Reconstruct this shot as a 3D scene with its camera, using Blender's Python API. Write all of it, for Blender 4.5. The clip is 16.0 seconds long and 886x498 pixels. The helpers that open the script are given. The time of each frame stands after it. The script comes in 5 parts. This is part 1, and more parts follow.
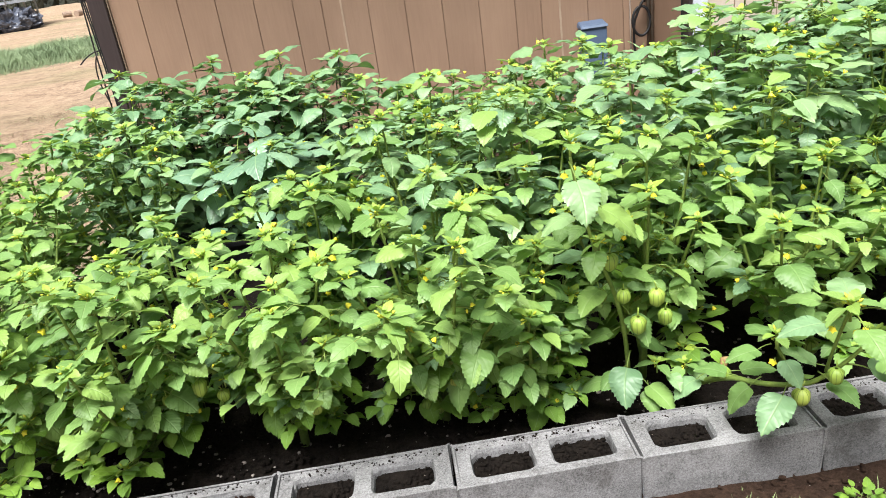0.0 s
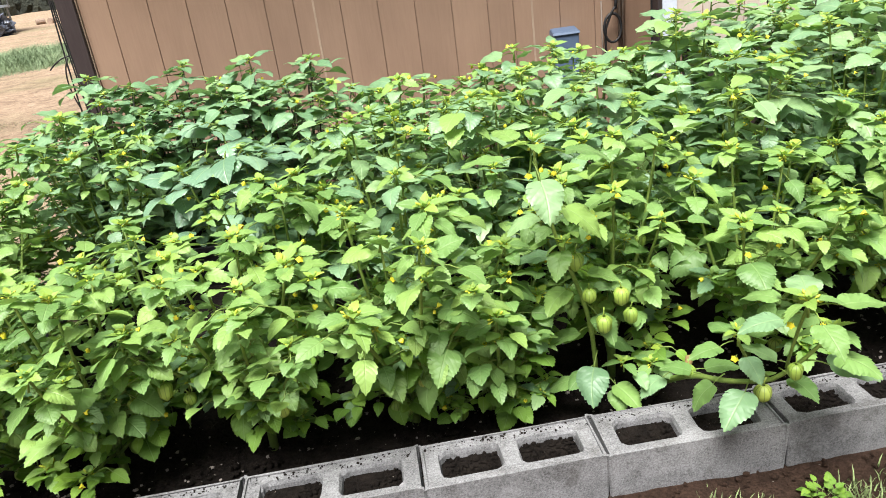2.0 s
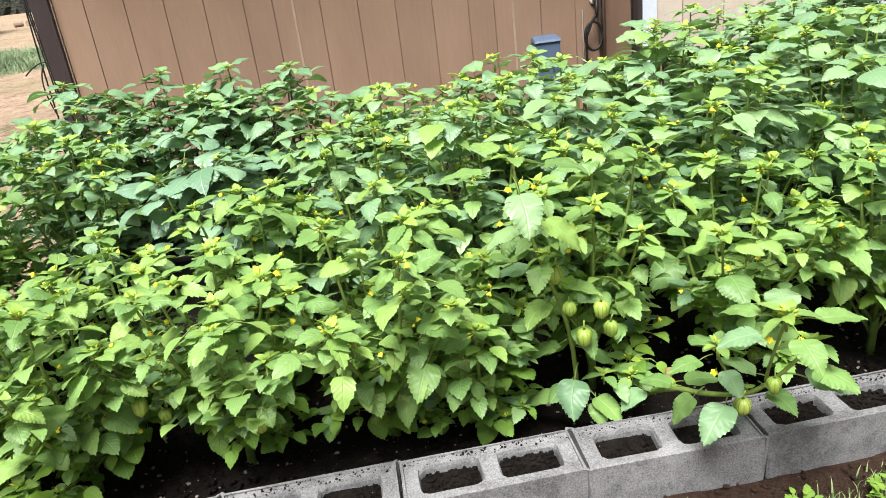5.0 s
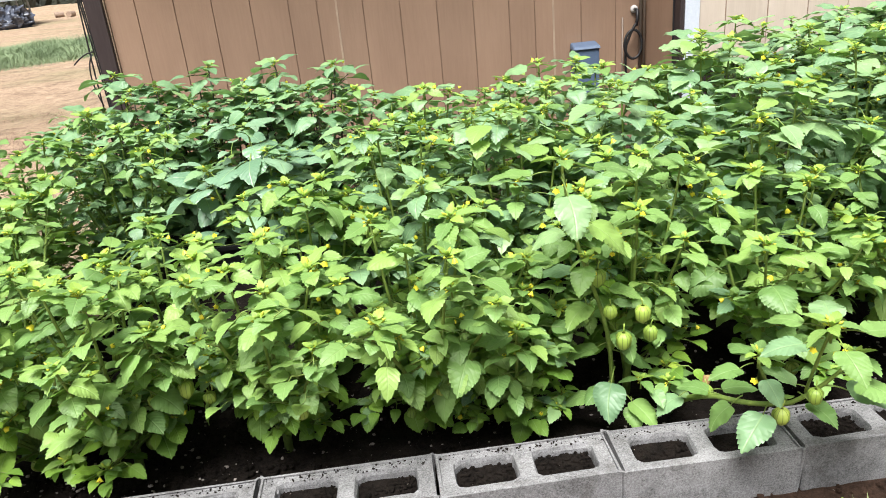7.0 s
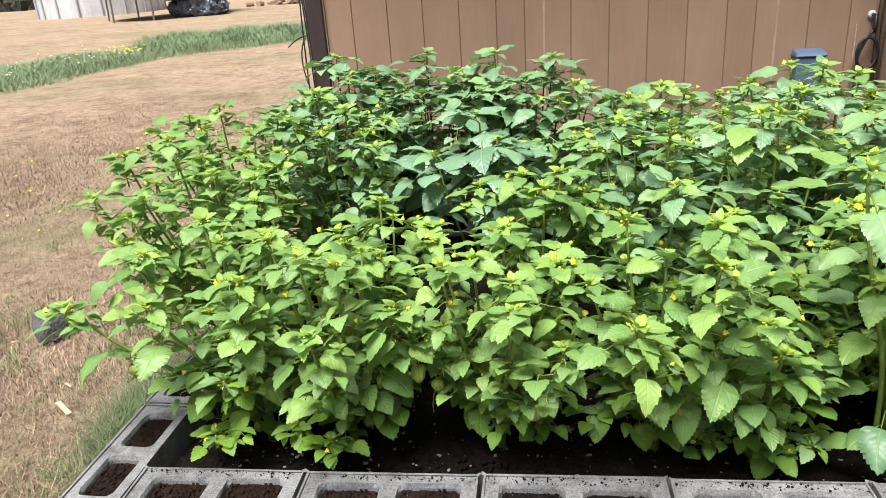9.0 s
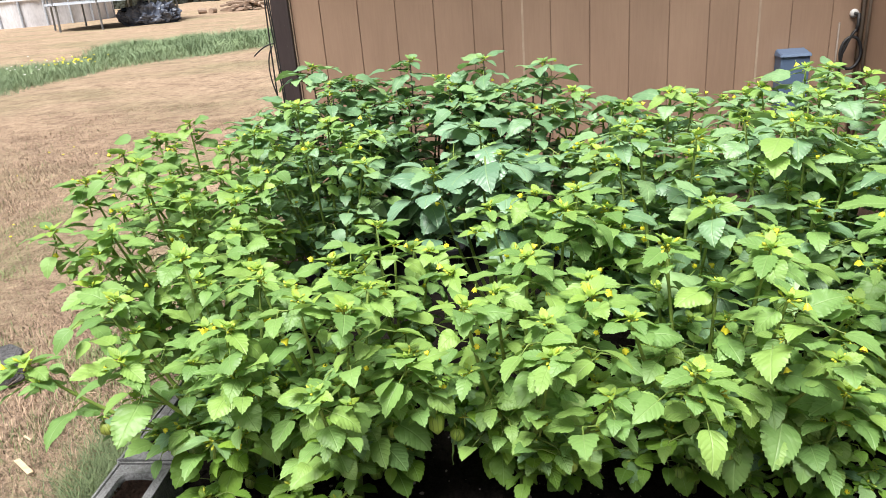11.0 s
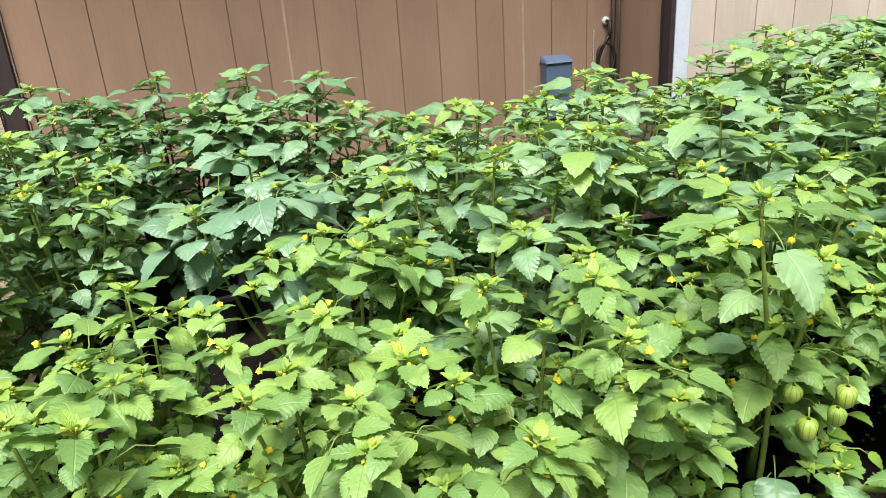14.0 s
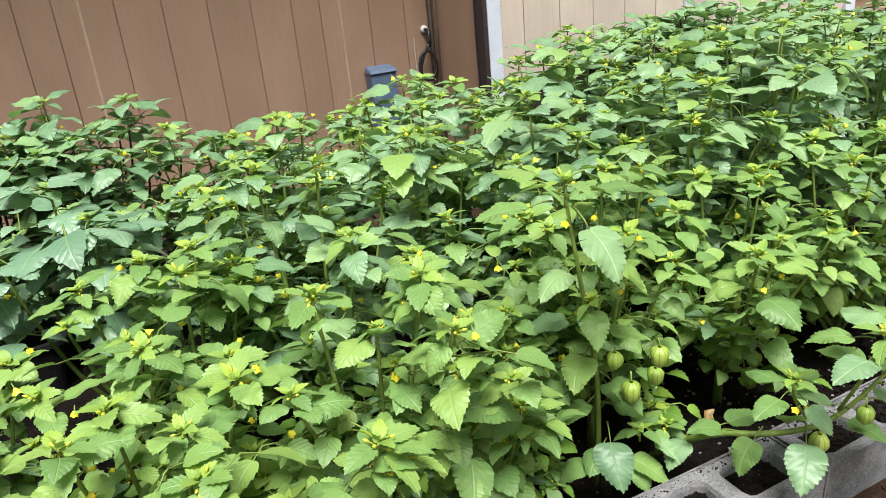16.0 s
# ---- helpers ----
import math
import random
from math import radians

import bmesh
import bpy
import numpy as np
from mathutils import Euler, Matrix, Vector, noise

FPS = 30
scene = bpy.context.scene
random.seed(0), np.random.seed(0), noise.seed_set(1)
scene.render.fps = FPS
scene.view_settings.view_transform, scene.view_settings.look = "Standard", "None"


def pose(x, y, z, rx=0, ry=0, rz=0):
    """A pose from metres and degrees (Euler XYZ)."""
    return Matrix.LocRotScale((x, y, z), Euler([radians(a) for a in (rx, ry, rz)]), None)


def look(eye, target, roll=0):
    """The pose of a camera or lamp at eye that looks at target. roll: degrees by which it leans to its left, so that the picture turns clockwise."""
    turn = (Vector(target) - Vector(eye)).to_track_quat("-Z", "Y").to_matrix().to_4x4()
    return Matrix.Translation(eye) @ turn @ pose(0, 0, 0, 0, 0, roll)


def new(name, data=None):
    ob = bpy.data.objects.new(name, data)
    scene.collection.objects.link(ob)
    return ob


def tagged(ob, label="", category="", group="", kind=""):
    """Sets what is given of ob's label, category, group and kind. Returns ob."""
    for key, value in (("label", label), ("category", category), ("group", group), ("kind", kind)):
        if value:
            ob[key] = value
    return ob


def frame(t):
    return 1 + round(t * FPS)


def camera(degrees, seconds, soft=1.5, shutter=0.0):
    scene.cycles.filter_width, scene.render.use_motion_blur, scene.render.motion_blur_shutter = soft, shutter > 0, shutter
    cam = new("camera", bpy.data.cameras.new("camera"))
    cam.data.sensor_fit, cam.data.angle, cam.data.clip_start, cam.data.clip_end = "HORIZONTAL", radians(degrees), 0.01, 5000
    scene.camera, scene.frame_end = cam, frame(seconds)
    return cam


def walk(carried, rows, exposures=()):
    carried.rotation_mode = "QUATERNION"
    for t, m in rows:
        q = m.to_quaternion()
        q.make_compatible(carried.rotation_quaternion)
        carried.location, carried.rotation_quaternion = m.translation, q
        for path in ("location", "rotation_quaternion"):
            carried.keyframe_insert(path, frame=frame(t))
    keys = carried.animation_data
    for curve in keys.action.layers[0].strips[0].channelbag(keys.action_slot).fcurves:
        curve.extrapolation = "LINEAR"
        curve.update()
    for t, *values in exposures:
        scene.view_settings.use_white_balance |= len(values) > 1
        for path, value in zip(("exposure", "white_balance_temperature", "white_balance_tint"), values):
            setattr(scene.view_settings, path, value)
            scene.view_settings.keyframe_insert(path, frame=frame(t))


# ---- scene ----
cam = camera(63.0, 16.0, soft=0.6)
PATH = [
    (0, (-0.004, 0.051, 1.187), (0.043, 1.926, 0.494), -8.5),
    (0.5, (-0.009, 0.047, 1.193), (0.045, 1.92, 0.494), -8.5),
    (1, (0.003, 0.037, 1.182), (0.069, 1.915, 0.497), -8.5),
    (1.5, (0.022, 0.032, 1.179), (0.103, 1.913, 0.502), -8.2),
    (2, (0.021, 0.038, 1.17), (0.127, 1.916, 0.49), -8.2),
    (2.5, (0.018, 0.035, 1.181), (0.133, 1.91, 0.494), -8.2),
    (3, (0.01, 0.034, 1.18), (0.128, 1.907, 0.489), -8.4),
    (3.5, (0.008, 0.043, 1.197), (0.134, 1.913, 0.499), -8.3),
    (4, (0.02, 0.049, 1.19), (0.142, 1.922, 0.502), -8.3),
    (4.5, (0.034, 0.059, 1.182), (0.174, 1.935, 0.505), -8.2),
    (6.8, (0.014, 0.028, 1.191), (0.162, 1.906, 0.521), -6.5),
    (7, (-0.02, 0.031, 1.186), (0.074, 1.917, 0.526), -6.0),
    (7.4, (-0.072, 0.029, 1.179), (-0.168, 1.924, 0.546), -5.6),
    (7.5, (-0.092, 0.027, 1.187), (-0.209, 1.92, 0.551), -5.4),
    (8, (-0.139, 0.035, 1.184), (-0.394, 1.919, 0.565), -5.3),
    (8.5, (-0.214, 0.048, 1.181), (-0.496, 1.928, 0.558), -5.2),
    (9, (-0.263, 0.097, 1.172), (-0.551, 1.974, 0.545), -4.0),
    (9.2, (-0.285, 0.146, 1.162), (-0.575, 2.021, 0.531), -3.9),
    (11.3, (-0.404, 0.273, 1.18), (-0.566, 2.167, 0.561), -4.8),
    (11.5, (-0.409, 0.273, 1.18), (-0.559, 2.171, 0.568), -4.8),
    (12, (-0.414, 0.287, 1.172), (-0.508, 2.195, 0.578), -4.8),
    (12.5, (-0.463, 0.309, 1.158), (-0.507, 2.219, 0.569), -4.8),
    (13, (-0.472, 0.363, 1.156), (-0.456, 2.272, 0.562), -4.7),
    (13.5, (-0.422, 0.49, 1.172), (-0.238, 2.382, 0.551), -5.2),
    (14, (-0.387, 0.544, 1.169), (0.013, 2.394, 0.524), -4.9),
    (14.1, (-0.391, 0.549, 1.171), (0.067, 2.386, 0.524), -5.1),
    (14.5, (-0.36, 0.555, 1.174), (0.265, 2.336, 0.511), -6.2),
    (15, (-0.337, 0.569, 1.171), (0.472, 2.271, 0.499), -5.5),
    (15.5, (-0.332, 0.551, 1.175), (0.545, 2.222, 0.514), -5.4),
    (16, (-0.347, 0.52, 1.151), (0.436, 2.241, 0.5), -7.2),
]
# the path is turned about the inner edge of the block row, so that the walls stand upright
LEVEL = pose(-0.4, 1.45, 0.19, -3.05, -0.33, 0) @ pose(0.4, -1.45, -0.19)
walk(cam, [(t, LEVEL @ look(eye, target, roll)) for t, eye, target, roll in PATH],
     exposures=[(0.0, 1.38), (4.5, 1.38), (7.0, 1.37), (8.5, 1.20), (12.5, 1.23), (14.5, 1.11), (16.0, 1.03)])

# ---------------------------------------------------------------- light
world = bpy.data.worlds.new("overcast_sky")
scene.world = world
world.use_nodes = True
wn = world.node_tree
sky = wn.nodes.new("ShaderNodeTexSky")
sky.sky_type, sky.sun_disc = "NISHITA", False
sky.sun_elevation, sky.sun_rotation = radians(66), radians(200)
sky.air_density, sky.dust_density, sky.ozone_density = 1.0, 4.0, 1.0
pale = wn.nodes.new("ShaderNodeHueSaturation")
pale.inputs["Saturation"].default_value = 0.25
wn.links.new(sky.outputs[0], pale.inputs["Color"])
wn.links.new(pale.outputs[0], wn.nodes["Background"].inputs["Color"])
wn.nodes["Background"].inputs["Strength"].default_value = 0.045
sun = new("sun", bpy.data.lights.new("sun", "SUN"))
sun.data.energy, sun.data.angle, sun.data.color = 3.5, radians(28), (1.0, 0.98, 0.95)
sun.matrix_basis = look((-1.2, -3.2, 7.6), (0, 0, 0))


# ---------------------------------------------------------------- materials
def material(name):
    m = bpy.data.materials.new(name)
    m.use_nodes = True
    return m, m.node_tree, m.node_tree.nodes["Principled BSDF"]


def add(tree, kind, **values):
    n = tree.nodes.new(kind)
    for k, v in values.items():
        n.inputs[k].default_value = v
    return n


def ramp(tree, source, stops):
    n = tree.nodes.new("ShaderNodeValToRGB")
    e = n.color_ramp.elements
    while len(e) < len(stops):
        e.new(0.5)
    for el, (p, c) in zip(e, stops):
        el.position, el.color = p, (*c, 1)
    tree.links.new(source, n.inputs[0])
    return n.outputs[0]


def mixed(tree, factor, a, b, blend="MIX"):
    n = tree.nodes.new("ShaderNodeMix")
    n.data_type, n.blend_type = "RGBA", blend
    for value, i in ((factor, 0), (a, 6), (b, 7)):
        if isinstance(value, (int, float)):
            n.inputs[i].default_value = value
        elif isinstance(value, tuple):
            n.inputs[i].default_value = (*value, 1)
        else:
            tree.links.new(value, n.inputs[i])
    return n.outputs[2]


def maths(tree, op, a, b=0.0, c=0.0):
    n = tree.nodes.new("ShaderNodeMath")
    n.operation = op
    for i, value in enumerate((a, b, c)):
        if isinstance(value, (int, float)):
            n.inputs[i].default_value = value
        else:
            tree.links.new(value, n.inputs[i])
    return n.outputs[0]


def noise_of(tree, scale, detail=4.0, rough=0.6, coords="Object", stretch=None):
    tc = tree.nodes.new("ShaderNodeTexCoord")
    out = tc.outputs[coords]
    if coords == "World":
        out = tree.nodes.new("ShaderNodeNewGeometry").outputs["Position"]
    if stretch:
        mp = tree.nodes.new("ShaderNodeMapping")
        mp.inputs["Scale"].default_value = stretch
        tree.links.new(out, mp.inputs[0])
        out = mp.outputs[0]
    n = add(tree, "ShaderNodeTexNoise", Scale=scale, Detail=detail, Roughness=rough)
    tree.links.new(out, n.inputs["Vector"])
    return n.outputs[0]


def place(tree):
    return tree.nodes.new("ShaderNodeNewGeometry").outputs["Position"]


def world_noise(tree, scale, detail=4.0, rough=0.6, stretch=(1, 1, 1)):
    mp = tree.nodes.new("ShaderNodeMapping")
    mp.inputs["Scale"].default_value = stretch
    tree.links.new(place(tree), mp.inputs[0])
    n = add(tree, "ShaderNodeTexNoise", Scale=scale, Detail=detail, Roughness=rough)
    tree.links.new(mp.outputs[0], n.inputs["Vector"])
    return n.outputs[0]


def bumped(tree, bsdf, height, strength=0.3, distance=0.01):
    b = add(tree, "ShaderNodeBump", Strength=strength, Distance=distance)
    tree.links.new(height, b.inputs["Height"])
    tree.links.new(b.outputs[0], bsdf.inputs["Normal"])


def worn(name, dark, light, rough=0.8, scale=20, grain=200, bump=0.3, metal=0.0, stretch=(1, 1, 1), each=0.0, depth=0.004, island=0.0):
    """A surface with blotches and fine grain between two colours; each: how far single pieces differ."""
    m, t, b = material(name)
    big = world_noise(t, scale, 5, 0.6, stretch)
    fine = world_noise(t, grain, 3, 0.6, stretch)
    both = maths(t, "ADD", maths(t, "MULTIPLY", big, 0.6), maths(t, "MULTIPLY", fine, 0.4))
    col = ramp(t, both, [(0.32, dark), (0.68, light)])
    if each:
        info = t.nodes.new("ShaderNodeObjectInfo")
        shade = maths(t, "MULTIPLY_ADD", info.outputs["Random"], each, 1 - each / 2)
        col = mixed(t, 1.0, col, shade, "MULTIPLY")
    if island:
        piece = t.nodes.new("ShaderNodeNewGeometry").outputs["Random Per Island"]
        col = mixed(t, 1.0, col, maths(t, "MULTIPLY_ADD", piece, island, 1 - island / 2), "MULTIPLY")
    t.links.new(col, b.inputs["Base Color"])
    b.inputs["Roughness"].default_value, b.inputs["Metallic"].default_value = rough, metal
    bumped(t, b, fine, bump, depth)
    return m


def concrete_material():
    m, t, b = material("concrete_block")
    grain = world_noise(t, 620, 2, 0.7)
    blot = world_noise(t, 14, 5, 0.65)
    pits = add(t, "ShaderNodeTexVoronoi", Scale=330.0)
    t.links.new(place(t), pits.inputs["Vector"])
    speck = world_noise(t, 230, 3, 0.75)
    base = ramp(t, maths(t, "ADD", maths(t, "MULTIPLY", speck, 0.6), maths(t, "MULTIPLY", blot, 0.4)), [(0.34, (0.070, 0.069, 0.070)), (0.48, (0.178, 0.177, 0.182)), (0.64, (0.300, 0.299, 0.306))])
    stain = ramp(t, world_noise(t, 11, 7, 0.75), [(0.52, (0, 0, 0)), (0.64, (1, 1, 1))])
    base = mixed(t, maths(t, "MULTIPLY", stain, 0.45), base, (0.045, 0.039, 0.034))
    dots = ramp(t, world_noise(t, 120, 2, 0.6), [(0.62, (0, 0, 0)), (0.68, (1, 1, 1))])
    base = mixed(t, maths(t, "MULTIPLY", dots, 0.4), base, (0.035, 0.031, 0.028))
    info = t.nodes.new("ShaderNodeObjectInfo")
    base = mixed(t, 1.0, base, maths(t, "MULTIPLY_ADD", info.outputs["Random"], 0.25, 0.87), "MULTIPLY")
    t.links.new(base, b.inputs["Base Color"])
    b.inputs["Roughness"].default_value = 0.92
    h = maths(t, "ADD", grain, maths(t, "MULTIPLY", pits.outputs["Distance"], 0.4))
    bumped(t, b, maths(t, "ADD", h, maths(t, "MULTIPLY", speck, 1.0)), 0.5, 0.0025)
    return m


def soil_material(name, dark, light):
    m, t, b = material(name)
    fine = world_noise(t, 120, 5, 0.75)
    lumps = world_noise(t, 28, 5, 0.7)
    col = ramp(t, maths(t, "ADD", maths(t, "MULTIPLY", fine, 0.5), maths(t, "MULTIPLY", lumps, 0.5)), [(0.35, dark), (0.68, light)])
    specks = add(t, "ShaderNodeTexVoronoi", Scale=75.0)
    t.links.new(place(t), specks.inputs["Vector"])
    near = maths(t, "LESS_THAN", specks.outputs["Distance"], 0.11)
    some = maths(t, "GREATER_THAN", world_noise(t, 33, 1, 0.5), 0.60)
    col = mixed(t, maths(t, "MULTIPLY", near, some), col, (0.30, 0.27, 0.23))
    t.links.new(col, b.inputs["Base Color"])
    b.inputs["Roughness"].default_value = 0.95
    b.inputs["Specular IOR Level"].default_value = 0.12
    bumped(t, b, maths(t, "ADD", fine, lumps), 1.0, 0.02)
    return m


def lawn_material():
    m, t, b = material("dry_lawn")
    blades = world_noise(t, 75, 6, 0.8, (1, 0.7, 1))
    mid = world_noise(t, 12, 6, 0.75)
    far = world_noise(t, 0.55, 4, 0.55, (0.6, 1.3, 1))
    straw = ramp(t, maths(t, "ADD", maths(t, "MULTIPLY", blades, 0.5), maths(t, "MULTIPLY", mid, 0.5)), [(0.37, (0.15, 0.098, 0.066)), (0.48, (0.37, 0.262, 0.180)), (0.61, (0.58, 0.445, 0.320))])
    green = ramp(t, blades, [(0.3, (0.11, 0.115, 0.055)), (0.7, (0.34, 0.32, 0.165))])
    patch = ramp(t, maths(t, "ADD", maths(t, "MULTIPLY", far, 0.7), maths(t, "MULTIPLY", mid, 0.3)), [(0.46, (0, 0, 0)), (0.62, (1, 1, 1))])
    col = mixed(t, maths(t, "MULTIPLY", patch, 0.55), straw, green)
    mottle = ramp(t, world_noise(t, 3.2, 6, 0.75), [(0.34, (0.60, 0.56, 0.54)), (0.50, (0.88, 0.86, 0.84)), (0.66, (1.08, 1.06, 1.04))])
    col = mixed(t, 1.0, col, mottle, "MULTIPLY")
    t.links.new(col, b.inputs["Base Color"])
    b.inputs["Roughness"].default_value = 0.95
    bumped(t, b, maths(t, "ADD", blades, mid), 0.8, 0.03)
    return m


def siding_material(name, dark, light):
    m, t, b = material(name)
    grain = world_noise(t, 70, 5, 0.7, (1, 1, 0.06))
    blot = world_noise(t, 4, 5, 0.6, (1, 1, 0.4))
    saw = world_noise(t, 55, 2, 0.5, (0.12, 0.12, 1))
    col = ramp(t, maths(t, "ADD", maths(t, "MULTIPLY", grain, 0.35), maths(t, "MULTIPLY", blot, 0.65)), [(0.3, dark), (0.7, light)])
    info = t.nodes.new("ShaderNodeObjectInfo")
    col = mixed(t, 1.0, col, maths(t, "MULTIPLY_ADD", info.outputs["Random"], 0.1, 0.95), "MULTIPLY")
    t.links.new(col, b.inputs["Base Color"])
    b.inputs["Roughness"].default_value = 0.6
    bumped(t, b, maths(t, "ADD", grain, maths(t, "MULTIPLY", saw, 0.25)), 0.3, 0.003)
    return m


def leaf_material(name, deep, fresh, yellow, gloss=0.42, through_light=0.17, vein=6.0, sheen=0.58):
    """Leaf blade one unit long, unwrapped along u with the midrib at v = 0: side veins, soft relief between them."""
    m, t, b = material(name)
    tc = t.nodes.new("ShaderNodeTexCoord")
    xyz = t.nodes.new("ShaderNodeSeparateXYZ")
    t.links.new(tc.outputs["UV"], xyz.inputs[0])
    x, y = xyz.outputs[0], maths(t, "ABSOLUTE", xyz.outputs[1])
    info = t.nodes.new("ShaderNodeObjectInfo")
    island = t.nodes.new("ShaderNodeNewGeometry").outputs["Random Per Island"]
    rnd = maths(t, "FRACT", maths(t, "ADD", info.outputs["Random"], island))
    slant = maths(t, "SUBTRACT", x, maths(t, "ADD", maths(t, "MULTIPLY", y, 0.75), maths(t, "MULTIPLY", maths(t, "MULTIPLY", y, y), 0.9)))
    wave = maths(t, "ABSOLUTE", maths(t, "SINE", maths(t, "MULTIPLY", slant, vein * math.pi)))
    rib = maths(t, "SUBTRACT", 1.0, maths(t, "MINIMUM", maths(t, "MULTIPLY", wave, 4.5), 1.0))
    mid = maths(t, "SUBTRACT", 1.0, maths(t, "MINIMUM", maths(t, "MULTIPLY", y, 40.0), 1.0))
    lines = maths(t, "MAXIMUM", maths(t, "MULTIPLY", rib, 0.38), mid)
    tone = ramp(t, rnd, [(0.0, deep), (0.55, fresh), (1.0, yellow)])
    blot = noise_of(t, 4, 4, 0.6, "UV")
    tone = mixed(t, maths(t, "MULTIPLY", blot, 0.22), tone, deep)
    tone = mixed(t, maths(t, "MULTIPLY", lines, 0.34), tone, (0.36, 0.50, 0.20))
    t.links.new(tone, b.inputs["Base Color"])
    b.inputs["Roughness"].default_value = gloss
    b.inputs["Specular IOR Level"].default_value = sheen
    h = maths(t, "ADD", maths(t, "MULTIPLY", wave, 0.24), maths(t, "MULTIPLY", noise_of(t, 9, 2, 0.5, "UV"), 0.4))
    bumped(t, b, maths(t, "SUBTRACT", h, maths(t, "MULTIPLY", mid, 0.5)), 0.45, 0.004)
    tr = t.nodes.new("ShaderNodeBsdfTranslucent")
    glow = mixed(t, 0.6, tone, (0.33, 0.56, 0.075))
    t.links.new(glow, tr.inputs["Color"])
    ms = t.nodes.new("ShaderNodeMixShader")
    ms.inputs[0].default_value = through_light
    t.links.new(b.outputs[0], ms.inputs[1])
    t.links.new(tr.outputs[0], ms.inputs[2])
    t.links.new(ms.outputs[0], t.nodes["Material Output"].inputs["Surface"])
    return m


def husk_material():
    m, t, b = material("papery_husk")
    tc = t.nodes.new("ShaderNodeTexCoord")
    xyz = t.nodes.new("ShaderNodeSeparateXYZ")
    t.links.new(tc.outputs["Object"], xyz.inputs[0])
    ang = maths(t, "ARCTAN2", xyz.outputs[1], xyz.outputs[0])
    wave = maths(t, "ABSOLUTE", maths(t, "SINE", maths(t, "MULTIPLY", ang, 5.0)))
    line = maths(t, "SUBTRACT", 1.0, maths(t, "MINIMUM", maths(t, "MULTIPLY", wave, 2.4), 1.0))
    info = t.nodes.new("ShaderNodeObjectInfo")
    skin = ramp(t, info.outputs["Random"], [(0.0, (0.24, 0.37, 0.06)), (0.6, (0.33, 0.45, 0.075)), (1.0, (0.42, 0.48, 0.10))])
    skin = mixed(t, maths(t, "MULTIPLY", noise_of(t, 3, 4, 0.6), 0.5), skin, (0.16, 0.27, 0.04))
    col = mixed(t, maths(t, "MULTIPLY", line, 0.75), skin, (0.055, 0.10, 0.016))
    t.links.new(col, b.inputs["Base Color"])
    b.inputs["Roughness"].default_value = 0.5
    return m


# LEAF's raised blue stands in for sky reflected off the upper leaves
LEAF = leaf_material("tomatillo_leaf", (0.126, 0.238, 0.122), (0.203, 0.348, 0.176), (0.266, 0.415, 0.170), 0.46, 0.18)
LOW_LEAF = leaf_material("lower_tomatillo_leaf", (0.118, 0.234, 0.036), (0.184, 0.332, 0.048), (0.230, 0.380, 0.046), 0.55, 0.28, sheen=0.30)
FRESH_LEAF = leaf_material("fresh_tomatillo_leaf", (0.136, 0.256, 0.076), (0.211, 0.360, 0.102), (0.276, 0.424, 0.098), 0.48, 0.23, sheen=0.50)
BLUE_LEAF = leaf_material("old_tomatillo_leaf", (0.125, 0.235, 0.140), (0.180, 0.315, 0.195), (0.23, 0.37, 0.225), 0.40, 0.12)
DUSKY_LEAF = leaf_material("shaded_tomatillo_leaf", (0.122, 0.238, 0.124), (0.196, 0.342, 0.174), (0.255, 0.410, 0.165), 0.45, 0.18)
YOUNG = leaf_material("young_tomatillo_leaf", (0.250, 0.400, 0.080), (0.320, 0.480, 0.085), (0.410, 0.550, 0.070), 0.48, 0.28)
STEM = worn("green_stem", (0.10, 0.17, 0.03), (0.24, 0.33, 0.07), 0.55, 30, 160, 0.2)
DARK_STEM = worn("dark_purple_stem", (0.02, 0.018, 0.014), (0.06, 0.06, 0.03), 0.6, 30, 160, 0.2)
BUD = worn("green_yellow_bud", (0.28, 0.38, 0.05), (0.66, 0.62, 0.05), 0.5, 60, 300, 0.1)
PETAL = worn("yellow_petal", (0.70, 0.60, 0.03), (0.86, 0.79, 0.06), 0.5, 90, 300, 0.1)
ANTHER = worn("brown_flower_throat", (0.16, 0.06, 0.01), (0.45, 0.20, 0.02), 0.6, 90, 300, 0.1)
HUSK = husk_material()
CONCRETE = concrete_material()
SOIL = soil_material("black_potting_soil", (0.0045, 0.0035, 0.003), (0.034, 0.026, 0.021))
BROWN_SOIL = soil_material("brown_earth", (0.022, 0.013, 0.009), (0.105, 0.062, 0.043))
FILL_SOIL = soil_material("reddish_fill_soil", (0.010, 0.0065, 0.005), (0.070, 0.040, 0.028))
LAWN = lawn_material()
BROWN = siding_material("brown_painted_siding", (0.260, 0.166, 0.113), (0.345, 0.227, 0.156))
CREAM = siding_material("cream_painted_siding", (0.46, 0.38, 0.315), (0.62, 0.53, 0.45))
PALE_TAN = worn("pale_tan_edge", (0.34, 0.25, 0.18), (0.46, 0.35, 0.26), 0.7)
GROOVE = worn("groove_in_siding", (0.20, 0.127, 0.087), (0.27, 0.175, 0.12), 0.8)
TRIM = worn("dark_brown_trim", (0.026, 0.017, 0.018), (0.045, 0.032, 0.033), 0.5, 8, 120, 0.15, stretch=(1, 1, 0.1))
WHITE = worn("bluish_white_trim", (0.50, 0.54, 0.62), (0.64, 0.68, 0.76), 0.55, 8, 120, 0.1)
BLUEBOX = worn("blue_grey_plastic", (0.075, 0.115, 0.19), (0.11, 0.16, 0.25), 0.45, 12, 200, 0.08)
RUBBER = worn("black_rubber", (0.008, 0.008, 0.009), (0.022, 0.022, 0.024), 0.5, 30, 200, 0.1)
